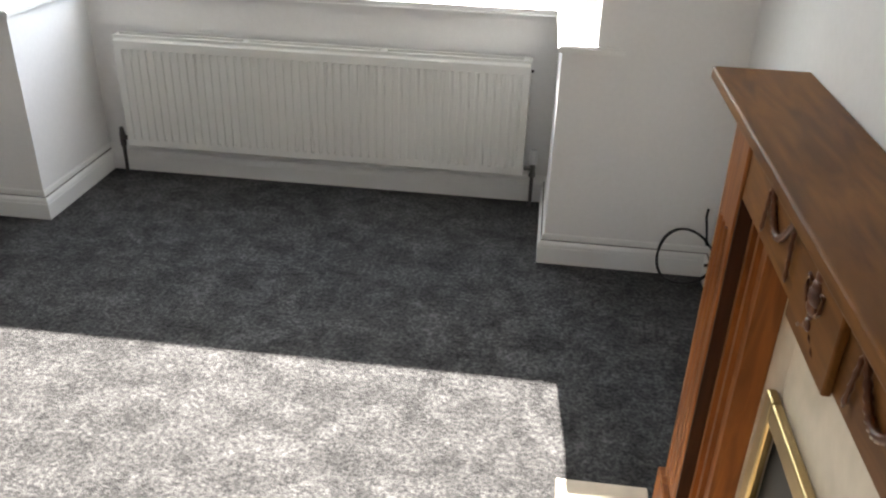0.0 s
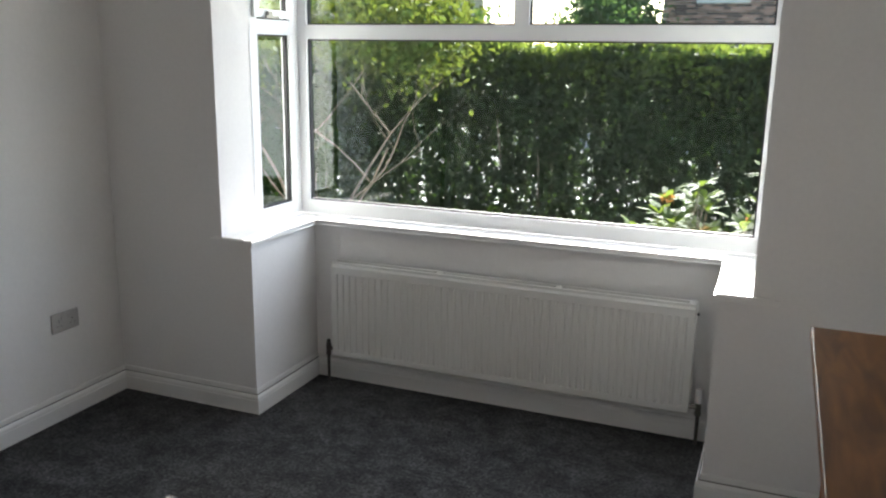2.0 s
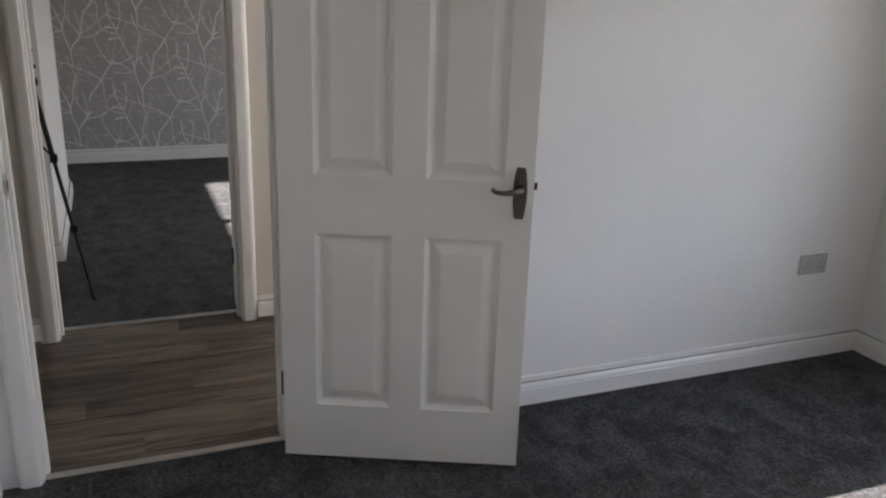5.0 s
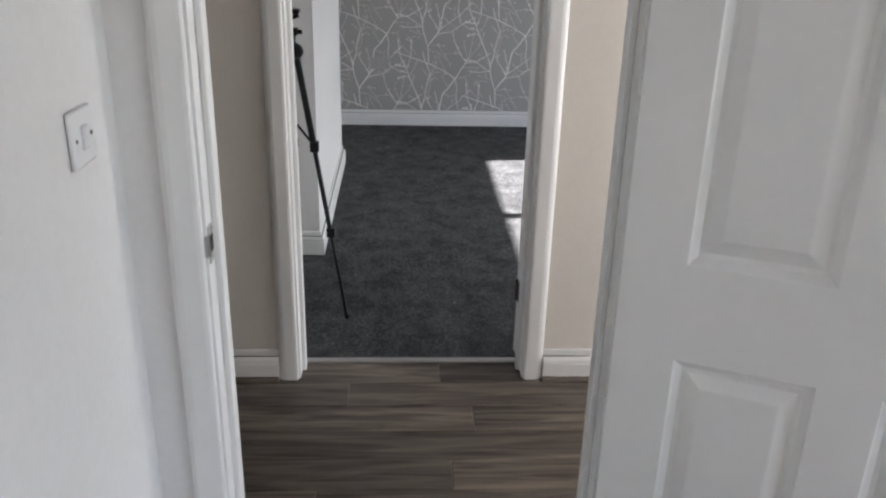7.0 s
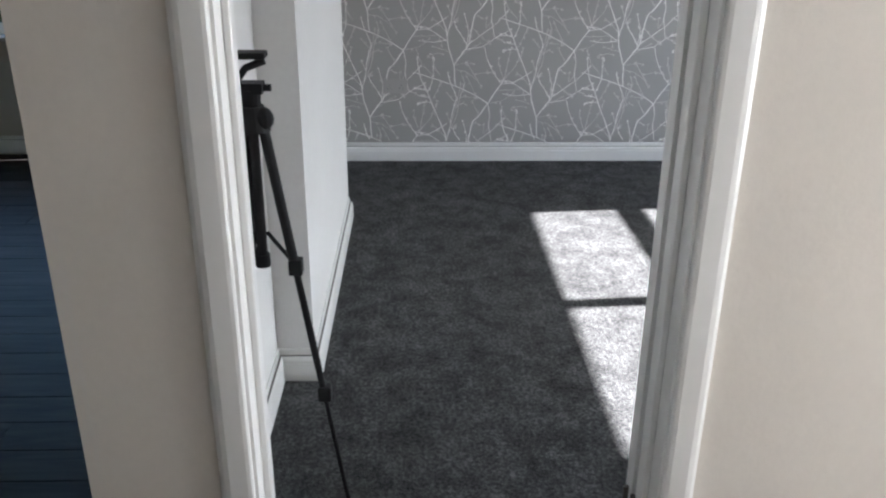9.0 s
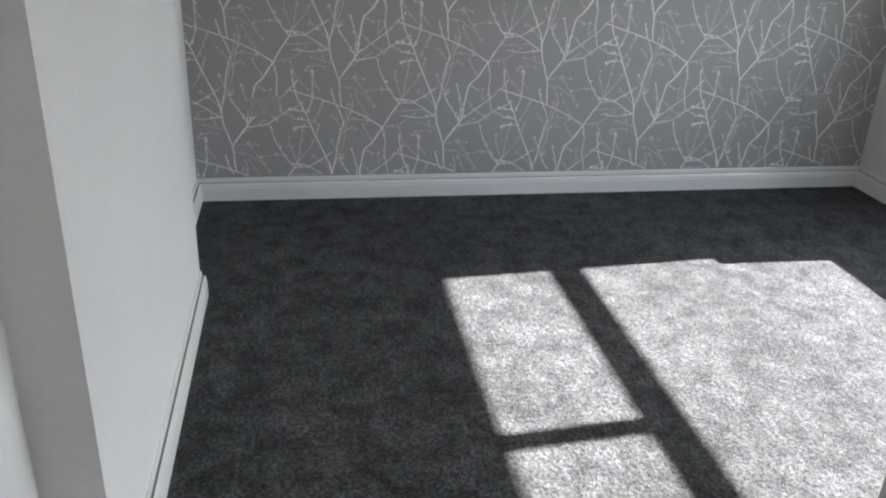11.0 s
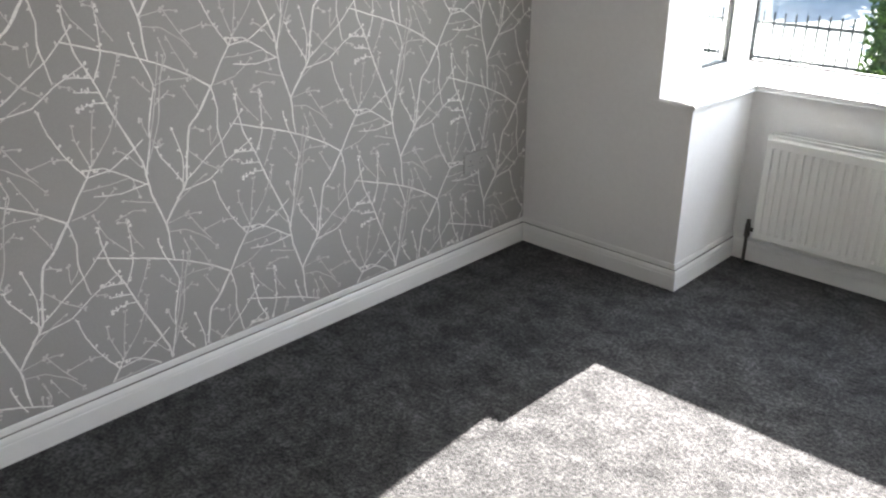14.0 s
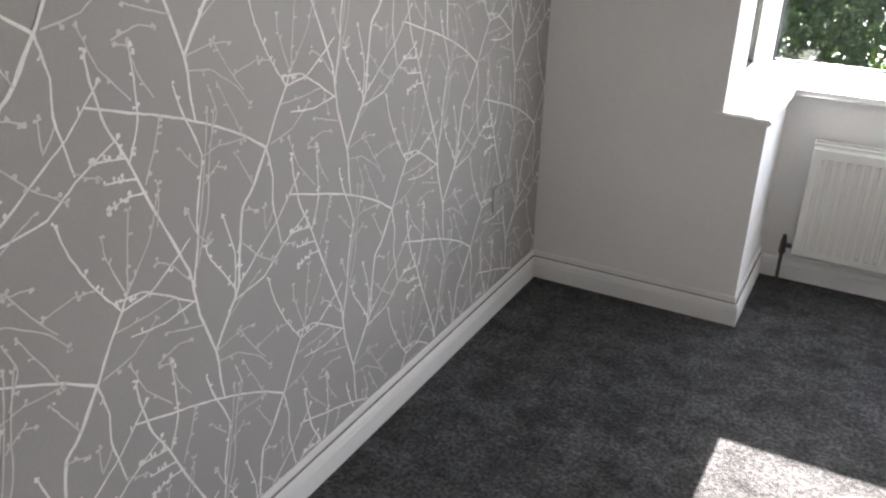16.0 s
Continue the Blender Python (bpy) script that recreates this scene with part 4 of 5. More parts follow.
# ---- papered room ----
def tripod():
    t = thing("camera_tripod", (-4.345, -0.525, 0), "black folding camera tripod standing with legs almost closed", "tripod")
    top = Vector((-4.345, -0.525, 1.035))
    feet = [Vector((-4.298, -0.340, 0.006)), Vector((-4.330, -0.604, 0.006)), Vector((-4.430, -0.600, 0.006))]
    for f in feet:
        way = (f - top).normalized()
        side = way.cross(Vector((0, 0, 1))).normalized()
        start = top + Vector((f.x - top.x, f.y - top.y, 0)).normalized() * 0.022
        way = f - start
        bm = bmesh.new()
        tube(bm, [start, start + way * 0.33], [0.012, 0.0115], 10)
        leg = piece("leg", bm, BLACK_METAL, t)
        bm = bmesh.new()
        tube(bm, [start + way * 0.32, start + way * 0.65], 0.0085, 10)
        piece("middle_section", bm, BLACK_METAL, leg)
        bm = bmesh.new()
        tube(bm, [start + way * 0.64, start + way * 0.985], 0.0058, 10)
        piece("lower_section", bm, BLACK_METAL, leg)
        for u in (0.33, 0.65):
            bm = bmesh.new()
            c = start + way * u
            box(bm, c.x - 0.016, c.y - 0.014, c.z - 0.020, c.x + 0.016, c.y + 0.018, c.z + 0.018)
            soften(bm, 0.004, 2)
            piece("clamp", bm, BLACK, leg)
        bm = bmesh.new()
        ball(bm, f + Vector((0, 0, 0.010)), 0.011)
        piece("rubber_foot", bm, BLACK, leg)
        bm = bmesh.new()
        hub = Vector((top.x, top.y, 0.773)) + Vector((f.x - top.x, f.y - top.y, 0)).normalized() * 0.015
        tube(bm, [hub, start + way * 0.325], 0.005, 8)
        piece("brace", bm, BLACK_METAL, t)
    bm = bmesh.new()
    tube(bm, [(top.x, top.y, 0.693), (top.x, top.y, 1.083)], 0.0125, 12)
    piece("centre_column", bm, BLACK_METAL, t)
    bm = bmesh.new()
    rod(bm, (top.x, top.y, 0.688), (top.x, top.y, 0.718), 0.017, sides=14)
    piece("column_end", bm, BLACK, t)
    bm = bmesh.new()
    rod(bm, (top.x, top.y, 1.008), (top.x, top.y, 1.063), 0.040, 0.028, sides=16)
    for k in range(3):
        f = feet[k]
        d = Vector((f.x - top.x, f.y - top.y, 0)).normalized()
        c = top + d * 0.026
        ball(bm, c, 0.024, (1, 1, 1.1))
    piece("shoulder", bm, BLACK, t)
    bm = bmesh.new()
    rod(bm, (top.x, top.y, 1.058), (top.x, top.y, 1.098), 0.021, 0.024, sides=14)
    box(bm, top.x - 0.022, top.y - 0.024, 1.091, top.x + 0.022, top.y + 0.030, 1.113)
    rod(bm, (top.x, top.y + 0.030, 1.101), (top.x, top.y + 0.046, 1.101), 0.008, sides=12)
    piece("pan_head", bm, BLACK, t)
    bm = bmesh.new()
    box(bm, top.x - 0.020, top.y - 0.040, 1.085, top.x + 0.020, top.y - 0.022, 1.163)
    box(bm, top.x - 0.026, top.y - 0.040, 1.163, top.x + 0.022, top.y + 0.040, 1.177)
    soften(bm, 0.004, 2)
    tubeline = [(top.x, top.y - 0.022, 1.121), (top.x, top.y - 0.004, 1.143), (top.x, top.y + 0.036, 1.158)]
    tube(bm, tubeline, 0.008, 8)
    piece("phone_clamp", bm, BLACK, t, "black sprung phone clamp, empty")
    return t


tripod()


# printed branches of the wallpaper: one motif on a half-drop repeat, laid half a millimetre proud of the paper
REPEAT_W, REPEAT_H = 0.508, 0.634
NODE_Y, NODE_Z = 1.283, 0.988
PX = BX0 + 0.0007


def smooth_line(points, steps=5):
    """Nearly straight runs between the points, with softened bends."""
    p = [Vector(q) for q in points]
    p = [p[0] * 2 - p[1]] + p + [p[-1] * 2 - p[-2]]
    out = []
    for i in range(1, len(p) - 2):
        for k in range(steps):
            t = k / steps
            a, b, c, d = p[i - 1], p[i], p[i + 1], p[i + 2]
            curved = 0.5 * ((2 * b) + (c - a) * t + (2 * a - 5 * b + 4 * c - d) * t * t + (3 * b - a - 3 * c + d) * t ** 3)
            out.append(curved * 0.35 + (b + (c - b) * t) * 0.65)
    out.append(p[-2])
    return out


class Motif:
    """Flat outlines of one repeat, in metres right of and above the branching node."""

    def __init__(self):
        self.verts, self.faces, self.layer, self.faint, self.count, self.soft = [], [], [], [], 0, False
        self.rnd = random.Random(7)

    def add(self, face):
        self.faces.append(face)
        self.layer.append(self.count)
        self.faint.append(self.soft)

    def ribbon(self, pts, w0, w1):
        n = len(pts)
        base = len(self.verts)
        for i, p in enumerate(pts):
            d = (pts[min(i + 1, n - 1)] - pts[max(i - 1, 0)]).normalized()
            w = (w0 + (w1 - w0) * i / (n - 1)) * (1 + 0.22 * self.rnd.uniform(-1, 1)) / 2
            nrm = Vector((-d.y, d.x))
            self.verts += [p + nrm * w, p - nrm * w]
        for i in range(n - 1):
            k = base + 2 * i
            self.add((k, k + 1, k + 3, k + 2))
        self.count += 1

    def bud(self, at, r):
        base = len(self.verts)
        a0 = self.rnd.uniform(0, 6.28)
        self.verts += [at + Vector((math.cos(a0 + k * math.pi / 3), math.sin(a0 + k * math.pi / 3))) * r * self.rnd.uniform(0.6, 1.2) for k in range(6)]
        self.add(tuple(range(base, base + 6)))
        self.count += 1

    def stroke(self, w0, w1, *points, buds=0, tip=True):
        """A branch through points given in centimetres, with small side buds."""
        self.soft = w0 < 1.75
        line = smooth_line([(x / 98, y / 99) for x, y in points])
        line = [p + Vector((self.rnd.uniform(-1, 1), self.rnd.uniform(-1, 1))) * 0.0010 for p in line]
        fat = 0.0010 if self.soft else 0.0014
        self.ribbon(line, 0.0019 + fat * w0, 0.0019 + fat * w1)
        if tip:
            for k in range(3):
                self.bud(line[-1] + Vector((self.rnd.uniform(-1, 1), self.rnd.uniform(-1, 1))) * 0.0055, self.rnd.uniform(0.0028, 0.0050))
        for k in range(buds):
            i = self.rnd.randrange(1, len(line) - 1)
            d = (line[i + 1] - line[i - 1]).normalized()
            s = self.rnd.choice((-1, 1))
            e = line[i] + Vector((-d.y, d.x)) * s * self.rnd.uniform(0.003, 0.009) + d * self.rnd.uniform(0.003, 0.010)
            self.ribbon([line[i], (line[i] + e) / 2 + d * 0.002, e], 0.0038, 0.0030)
            self.bud(e, self.rnd.uniform(0.0034, 0.0058))


motif = Motif()
S = motif.stroke
# arching stem into the node, and its two forks below
S(1.9, 2.9, (-43, 18.6), (-34, 15.6), (-27, 13.4), (-21, 11.2), (-15.5, 8.9), (-6.5, 4.4), (0, 0), tip=False)
S(3.0, 1.9, (0, 0), (1.5, -7), (0.8, -13), (2.8, -23.5), tip=False, buds=1)
S(1.6, 1.4, (2.6, -22.8), (5.0, -24.4), (7.2, -25.2), buds=2)
S(4.4, 3.6, (0, 0), (-5.6, -8), (-8.6, -10.6), (-10.6, -19.4), (-12.0, -28), (-14.8, -32), (-20.4, -39.5), tip=False, buds=3)
S(3.8, 3.0, (-20.4, -39.5), (-20.0, -43), (-19.8, -48.6), (-19.2, -52.4), tip=False)
# long left arm of the vee, with blossom twigs
S(3.6, 2.0, (-20.4, -39.5), (-23.8, -29.2), (-25.2, -18.6), (-31, -5.2), (-36.4, 8.2), (-39.6, 14.6), (-41.4, 23), (-41.6, 28), buds=4)
S(1.8, 1.6, (-36.4, 8.0), (-40, 8.6), (-43.4, 9.0), buds=5)
S(1.8, 1.6, (-34.4, 3.6), (-38, 4.4), (-41, 4.6), buds=5)
S(1.8, 1.6, (-32.8, 0.6), (-37, 1.0), (-41.6, 0.0), buds=8)
S(1.8, 1.4, (-36, 6.6), (-33, 13), (-32.4, 18), (-32.6, 27), buds=7)
S(1.6, 1.4, (-33, 2.0), (-29.8, 8.4), (-28, 13.2), buds=4)
# upright out of the left arm
S(2.8, 1.9, (-24.6, -23), (-22.0, -13.4), (-21.6, -8), (-18.6, 3.6), (-22.4, 13), (-24.0, 18.4), buds=3)
S(1.6, 1.3, (-22.6, -15.4), (-20, -6), (-17.2, 6), (-16.0, 12.2))
S(1.6, 1.3, (-23.2, -19), (-18.6, -8), (-16.8, 2.6), (-14.4, 11.4))
S(1.6, 1.4, (-18.7, 3.2), (-14.2, 4.2), (-6.2, 3.8), buds=2)
S(1.5, 1.4, (-20, 1.6), (-22.6, 4.4), (-24.2, 6.6), buds=1)
S(1.5, 1.3, (-18.8, -2.4), (-15.2, 0.2), (-12.4, -0.8), buds=3)
S(1.5, 1.3, (-21.8, -12.6), (-23.4, -8.2), (-23.8, -5.8), buds=1)
S(1.5, 1.2, (-21.4, -12.4), (-19.2, -15.2), (-18.8, -13.0), buds=4)
# twigs out of the right arm
S(2.0, 1.6, (-12.6, -28.6), (-16.2, -22.8), (-19.2, -18.6), (-20.4, -15), buds=4)
S(2.0, 1.5, (-14.0, -30.8), (-3.6, -29.0), (2.6, -24.6), (12.4, -19.4), buds=2)
S(1.8, 1.4, (-12.4, -28), (-2.6, -20.6), (2.4, -17.0), (10.0, -9.2), buds=2)
S(1.8, 1.4, (-13.2, -29.4), (-12.2, -20), (-14.6, -10.6), buds=3)
S(1.4, 1.2, (-10.2, -18), (-5.0, -23.4), (0.6, -27.4), buds=5)
S(1.4, 1.2, (-15.2, -33.4), (-9.6, -29.6), (-5.2, -27.0))
S(1.4, 1.2, (-9.0, -11.4), (-6.4, -12.0), (-4.6, -12.8), buds=2)
S(1.5, 1.3, (-4.8, -7.2), (-8.0, -1.2), (-9.4, 1.2), buds=1)
S(1.4, 1.2, (0.8, -14.5), (-2.2, -18.4), (-2.0, -12.8))
# spray above the node
S(3.2, 2.2, (0, 0), (3.2, 5.4), (7.6, 11.8), (9.6, 15.2), tip=False, buds=1)
S(2.0, 1.5, (7.6, 11.8), (3.2, 18.0), (-0.8, 26), (-2.6, 32.6), buds=4)
S(1.7, 1.4, (3.0, 18.2), (-1.6, 18.8), (-7.8, 17.4), buds=4)
S(2.0, 1.6, (7.6, 11.8), (14.8, 12.6), (21.8, 16.8), (25.6, 19.4), tip=False, buds=1)
S(1.6, 1.3, (8.6, 13.6), (16, 23), (19.2, 31), buds=3)
S(1.5, 1.3, (9.4, 15.0), (10.6, 22), (12.2, 30.4), buds=2)
S(1.6, 1.3, (5.2, 8.2), (13, 8.2), (20.4, 8.8), (22.2, 2.6), buds=2)
S(1.5, 1.3, (1.2, 0.4), (8.8, 2.0), (15.2, 6.8), buds=1)
S(1.5, 1.3, (9.0, 14.8), (6.0, 23.0), (5.8, 27), buds=2)
# twigs of the vee's foot
S(2.0, 1.5, (-24.4, -26), (-31.2, -21.4), (-37.2, -17.8), (-42.4, -17.6), buds=4)
S(2.0, 1.6, (-24.2, -25.4), (-33, -26.6), (-41.2, -25.6), tip=False, buds=1)
S(1.5, 1.2, (-22.6, -32), (-29, -30.2), (-33.0, -28.8))
S(1.5, 1.3, (-25.4, -20.6), (-29.6, -15.4), (-33.0, -13.4), buds=1)
S(1.5, 1.3, (-31.6, -6.8), (-30.6, -2.0), (-30.2, 2))
S(1.5, 1.3, (-20.2, -39.8), (-14.0, -38.6), (-8.6, -39.0), buds=2)
S(1.6, 1.3, (-20.0, -42.6), (-14.2, -43.4), (-7.4, -48.0), (-4.0, -52.6), buds=2)
S(1.5, 1.3, (-5.6, -49.2), (-9.8, -43.6), (-13.0, -38.0), buds=1)
S(1.5, 1.3, (-28.6, -45.6), (-31.4, -41.2), (-33.0, -36), (-35.2, -35.2), buds=2)
S(1.5, 1.3, (-33.6, -45.0), (-39.4, -38.6), (-42.4, -31.0), buds=2)
S(1.4, 1.2, (-36.2, -34.4), (-30, -32.8), (-26.8, -33.6), buds=2)
S(1.4, 1.2, (-16.8, 4.6), (-13.6, 11), (-15.2, 16.0), buds=1)
S(1.4, 1.2, (-6.5, 3.0), (-8.8, 8.6), (-12.8, 16.2), buds=2)

y_lo, y_hi, z_lo, z_hi = BY0 + 0.002, BY1 - 0.002, 0.112, CEIL - 0.002
for soft, name, ink, label in ((False, "printed_branches", PRINT, "pale pearl branch print"), (True, "printed_twigs", PRINT_FAINT, "fainter silvery twig print")):
    verts, faces = [], []
    for column in range(-5, 5):
        for row in range(-3, 5):
            oy = NODE_Y + column * REPEAT_W
            oz = NODE_Z + row * REPEAT_H - (0.5 * REPEAT_H if column % 2 else 0)
            placed = [(oy + v.x, oz + v.y) for v in motif.verts]
            for i, f in enumerate(motif.faces):
                if motif.faint[i] == soft and all(y_lo < placed[k][0] < y_hi and z_lo < placed[k][1] < z_hi for k in f):
                    base = len(verts)
                    px = PX + motif.layer[i] * 0.0000025
                    verts += [(px, *placed[k]) for k in f]
                    faces.append(tuple(range(base, base + len(f))))
    me = bpy.data.meshes.new(name)
    me.from_pydata(verts, [], faces)
    me.materials.append(ink)
    printed = new(name, me)
    printed.parent = bpy.data.objects["wall_papered"]
    tagged(printed, label, kind="stuff")


# ---- outside ----
GZ = -0.30
bm = bmesh.new()
bmesh.ops.create_grid(bm, x_segments=4, y_segments=4, size=900, matrix=Matrix.Translation((0, 0, GZ)))
tagged(finish("ground", bm, LAWN), "shaded garden soil and grass", "ground", kind="structure")
structure("road", [(-60, 11.2, GZ + 0.002, 60, 17.5, GZ + 0.012)], TARMAC, "worn grey tarmac road", "road")
structure("pavement", [(-60, 9.21, GZ + 0.002, 60, 11.2, GZ + 0.10), (-60, 17.5, GZ + 0.002, 60, 19.4, GZ + 0.10)], CONCRETE, "pale concrete pavement with a raised kerb", "pavement")
structure("driveway", [(-13.5, 3.6, GZ + 0.002, -7.9, 9.2, GZ + 0.04)], CONCRETE, "pale sunlit concrete driveway", "driveway")
structure("garden_path", [(-8.0, 3.3, GZ + 0.002, 0.7, 5.0, GZ + 0.03)], CONCRETE, "grey concrete path below the bay windows", "path")


def leaf_cloud(name, places, size, mat, parent=None, seed=1, long=1.6, flat=0.0, label=""):
    """Many small folded leaves, one at each place, as one mesh."""
    rng = np.random.default_rng(seed)
    places = np.asarray(places, dtype=float)
    n = len(places)
    d = rng.normal(size=(n, 3))
    d[:, 2] = d[:, 2] * (1 - flat) - 0.25
    d /= np.linalg.norm(d, axis=1)[:, None]
    e = np.cross(d, rng.normal(size=(n, 3)))
    e /= np.linalg.norm(e, axis=1)[:, None]
    up = np.cross(d, e)
    s = size * rng.uniform(0.6, 1.25, size=(n, 1))
    a = places - d * s * long / 2
    b = places + e * s * 0.5 + up * s * 0.12
    c = places + d * s * long / 2
    f = places - e * s * 0.5 + up * s * 0.12
    v = np.stack([a, b, c, f], axis=1).reshape(-1, 3)
    k = np.arange(n) * 4
    tris = np.concatenate([np.stack([k, k + 1, k + 2], 1), np.stack([k, k + 2, k + 3], 1)])
    me = bpy.data.meshes.new(name)
    me.from_pydata(v.tolist(), [], tris.tolist())
    me.materials.append(mat)
    ob = new(name, me)
    if parent:
        hang(ob, parent)
    return tagged(ob, label) if label else ob


# clipped hedge along the front garden
HX_A, HX_B, HY, HTOP = -7.80, 7.5, 8.0, 1.59
rng = np.random.default_rng(3)
hedge = thing("hedge", ((HX_A + HX_B) / 2, HY + 0.4, GZ), "tall clipped dark green hedge along the front garden", "hedge")
n = 130000
hx = rng.uniform(HX_A, HX_B, n)
layer = rng.random(n)
hz = GZ + 0.05 + (HTOP - GZ) * rng.random(n) ** 0.85
bulge = 0.10 * np.sin(hx * 2.1) + 0.07 * np.sin(hx * 5.3 + hz * 4) + 0.05 * np.sin(hz * 7 + hx)
hy = np.where(layer < 0.62, HY + bulge + rng.exponential(0.07, n), np.where(layer < 0.85, HY + 0.7 + bulge - rng.exponential(0.07, n), HY + rng.uniform(0, 0.7, n)))
thin = (hz < 0.75) & (rng.random(n) < 0.02 + 0.26 * np.sin(hx * 9 + np.sin(hz * 5) * 2))
top = rng.random(n) < 0.13
hz = np.where(top, HTOP + 0.05 * np.sin(hx * 3.7) + rng.normal(0, 0.045, n), np.minimum(hz, HTOP + rng.normal(0, 0.03, n)))
hy = np.where(top, HY + rng.uniform(0, 0.7, n), hy)
keep = ~thin | top
leaf_cloud("foliage", np.stack([hx, hy, hz], 1)[keep], 0.045, HEDGE_LEAF, hedge, 4)
k = 16000
cx = rng.uniform(HX_A, HX_B, k)
cz = GZ + 0.05 + (HTOP - GZ - 0.1) * rng.random(k)
gap = (cz < 0.9) & (np.sin(cx * 11 + 3 * np.sin(cx * 2.3)) > 0.82)
leaf_cloud("inner_growth", np.stack([cx, HY + rng.uniform(0.25, 0.5, k), cz], 1)[~gap], 0.10, HEDGE_LEAF, hedge, 8)
# sunlit band along the hedge top, made with two layers of brighter leaves
m = 12000
fx = rng.uniform(HX_A, HX_B, m)
leaf_cloud("fresh_shoots", np.stack([fx, HY + rng.uniform(-0.05, 0.7, m), HTOP + 0.05 + 0.05 * np.sin(fx * 3.7) + np.abs(rng.normal(0, 0.05, m))], 1), 0.045, SUNLIT_LEAF, hedge, 6, label="brighter leaves painting the sunlit hedge top")
q = 9000
ux = rng.uniform(HX_A, HX_B, q)
leaf_cloud("lit_upper_leaves", np.stack([ux, HY - 0.04 + 0.10 * np.sin(ux * 2.1) + rng.exponential(0.05, q), HTOP + 0.03 - rng.exponential(0.13, q)], 1), 0.040, SUNLIT_LEAF, hedge, 7, label="brighter leaves painting sunlight below the clipped top")
bm = bmesh.new()
r3 = random.Random(5)
for k in range(150):
    x = HX_A + (HX_B - HX_A) * (k + r3.random()) / 150
    y = HY + r3.uniform(0.2, 0.5)
    pts = [(x, y, GZ - 0.02)]
    for j in range(4):
        x, y = x + r3.uniform(-0.07, 0.07), y + r3.uniform(-0.06, 0.06)
        pts.append((x, y, GZ + (j + 1) * 0.40))
    tube(bm, pts, [0.014, 0.011, 0.009, 0.007, 0.004], 5)
piece("stems", bm, BARK, hedge)


def tree(name, at, height, spread, leaves, size, mat, seed, label, group="", trunk=0.06, clear=0.35, lean=0.0, bare=0.35, fork=0.3):
    """Tapered trunk with forking limbs and a loose crown of leaves round the twig ends."""
    r = random.Random(seed)
    t = thing(name, at, label, "tree", group)
    bm = bmesh.new()
    ends = []

    def limb(p, way, length, radius, depth):
        pts, rad = [p], [radius]
        for k in range(4):
            way = (way + Vector((r.uniform(-1, 1), r.uniform(-1, 1), r.uniform(-0.3, 0.7))) * 0.22).normalized()
            p = p + way * length / 4
            pts.append(p)
            rad.append(radius * (1 - 0.13 * (k + 1)))
        tube(bm, pts, rad, 6)
        ends.append(p)
        if depth:
            for k in range(r.choice((2, 3))):
                a = r.uniform(0, 6.28)
                out = Vector((math.cos(a), math.sin(a), r.uniform(0.05, 0.7)))
                limb(pts[r.choice((2, 3, 4))], (way * 0.7 + out * 0.8).normalized(), length * r.uniform(0.55, 0.8), radius * 0.48, depth - 1)

    base = Vector(at)
    for k in range(3):
        a = k * 2.1 + r.uniform(-0.4, 0.4)
        limb(base + Vector((0, 0, -0.03)), Vector((math.cos(a) * spread * fork + lean, math.sin(a) * spread * fork, 1)).normalized(), height * clear * 1.4, trunk * r.uniform(0.7, 1), 3)
    piece("trunk", bm, BARK, t)
    rg = np.random.default_rng(seed)
    ends = np.array([tuple(e) for e in ends if e.z > at[2] + height * bare])
    pick = ends[rg.integers(0, len(ends), leaves)]
    pts = pick + rg.normal(0, 1, (leaves, 3)) * (spread * 0.13, spread * 0.13, spread * 0.11)
    leaf_cloud("crown", pts, size, mat, t, seed)
    return t


tree("garden_tree", (-3.6, 6.0, GZ), 2.9, 1.5, 11000, 0.040, TREE_LEAF, 11, "small bright green garden tree with pale forked stems", trunk=0.019, lean=0.30, bare=0.66, fork=0.12)
tree("street_tree", (-4.7, 23.0, GZ), 4.3, 2.2, 9000, 0.10, FAR_LEAF, 22, "dense dark green tree beside the brick house", "trees across the road", 0.14)
tree("street_tree", (-10.6, 22.5, GZ), 5.4, 3.0, 6000, 0.18, FAR_LEAF, 25, "leafy tree across the road", "trees across the road", 0.16)
tree("street_tree", (-15.5, 22.0, GZ), 5.0, 3.6, 6000, 0.20, FAR_LEAF, 23, "leafy tree across the road", "trees across the road", 0.16)
tree("street_tree", (-23.0, 21.0, GZ), 5.5, 4.4, 6000, 0.20, FAR_LEAF, 24, "broad leafy tree across the road", "trees across the road", 0.18)


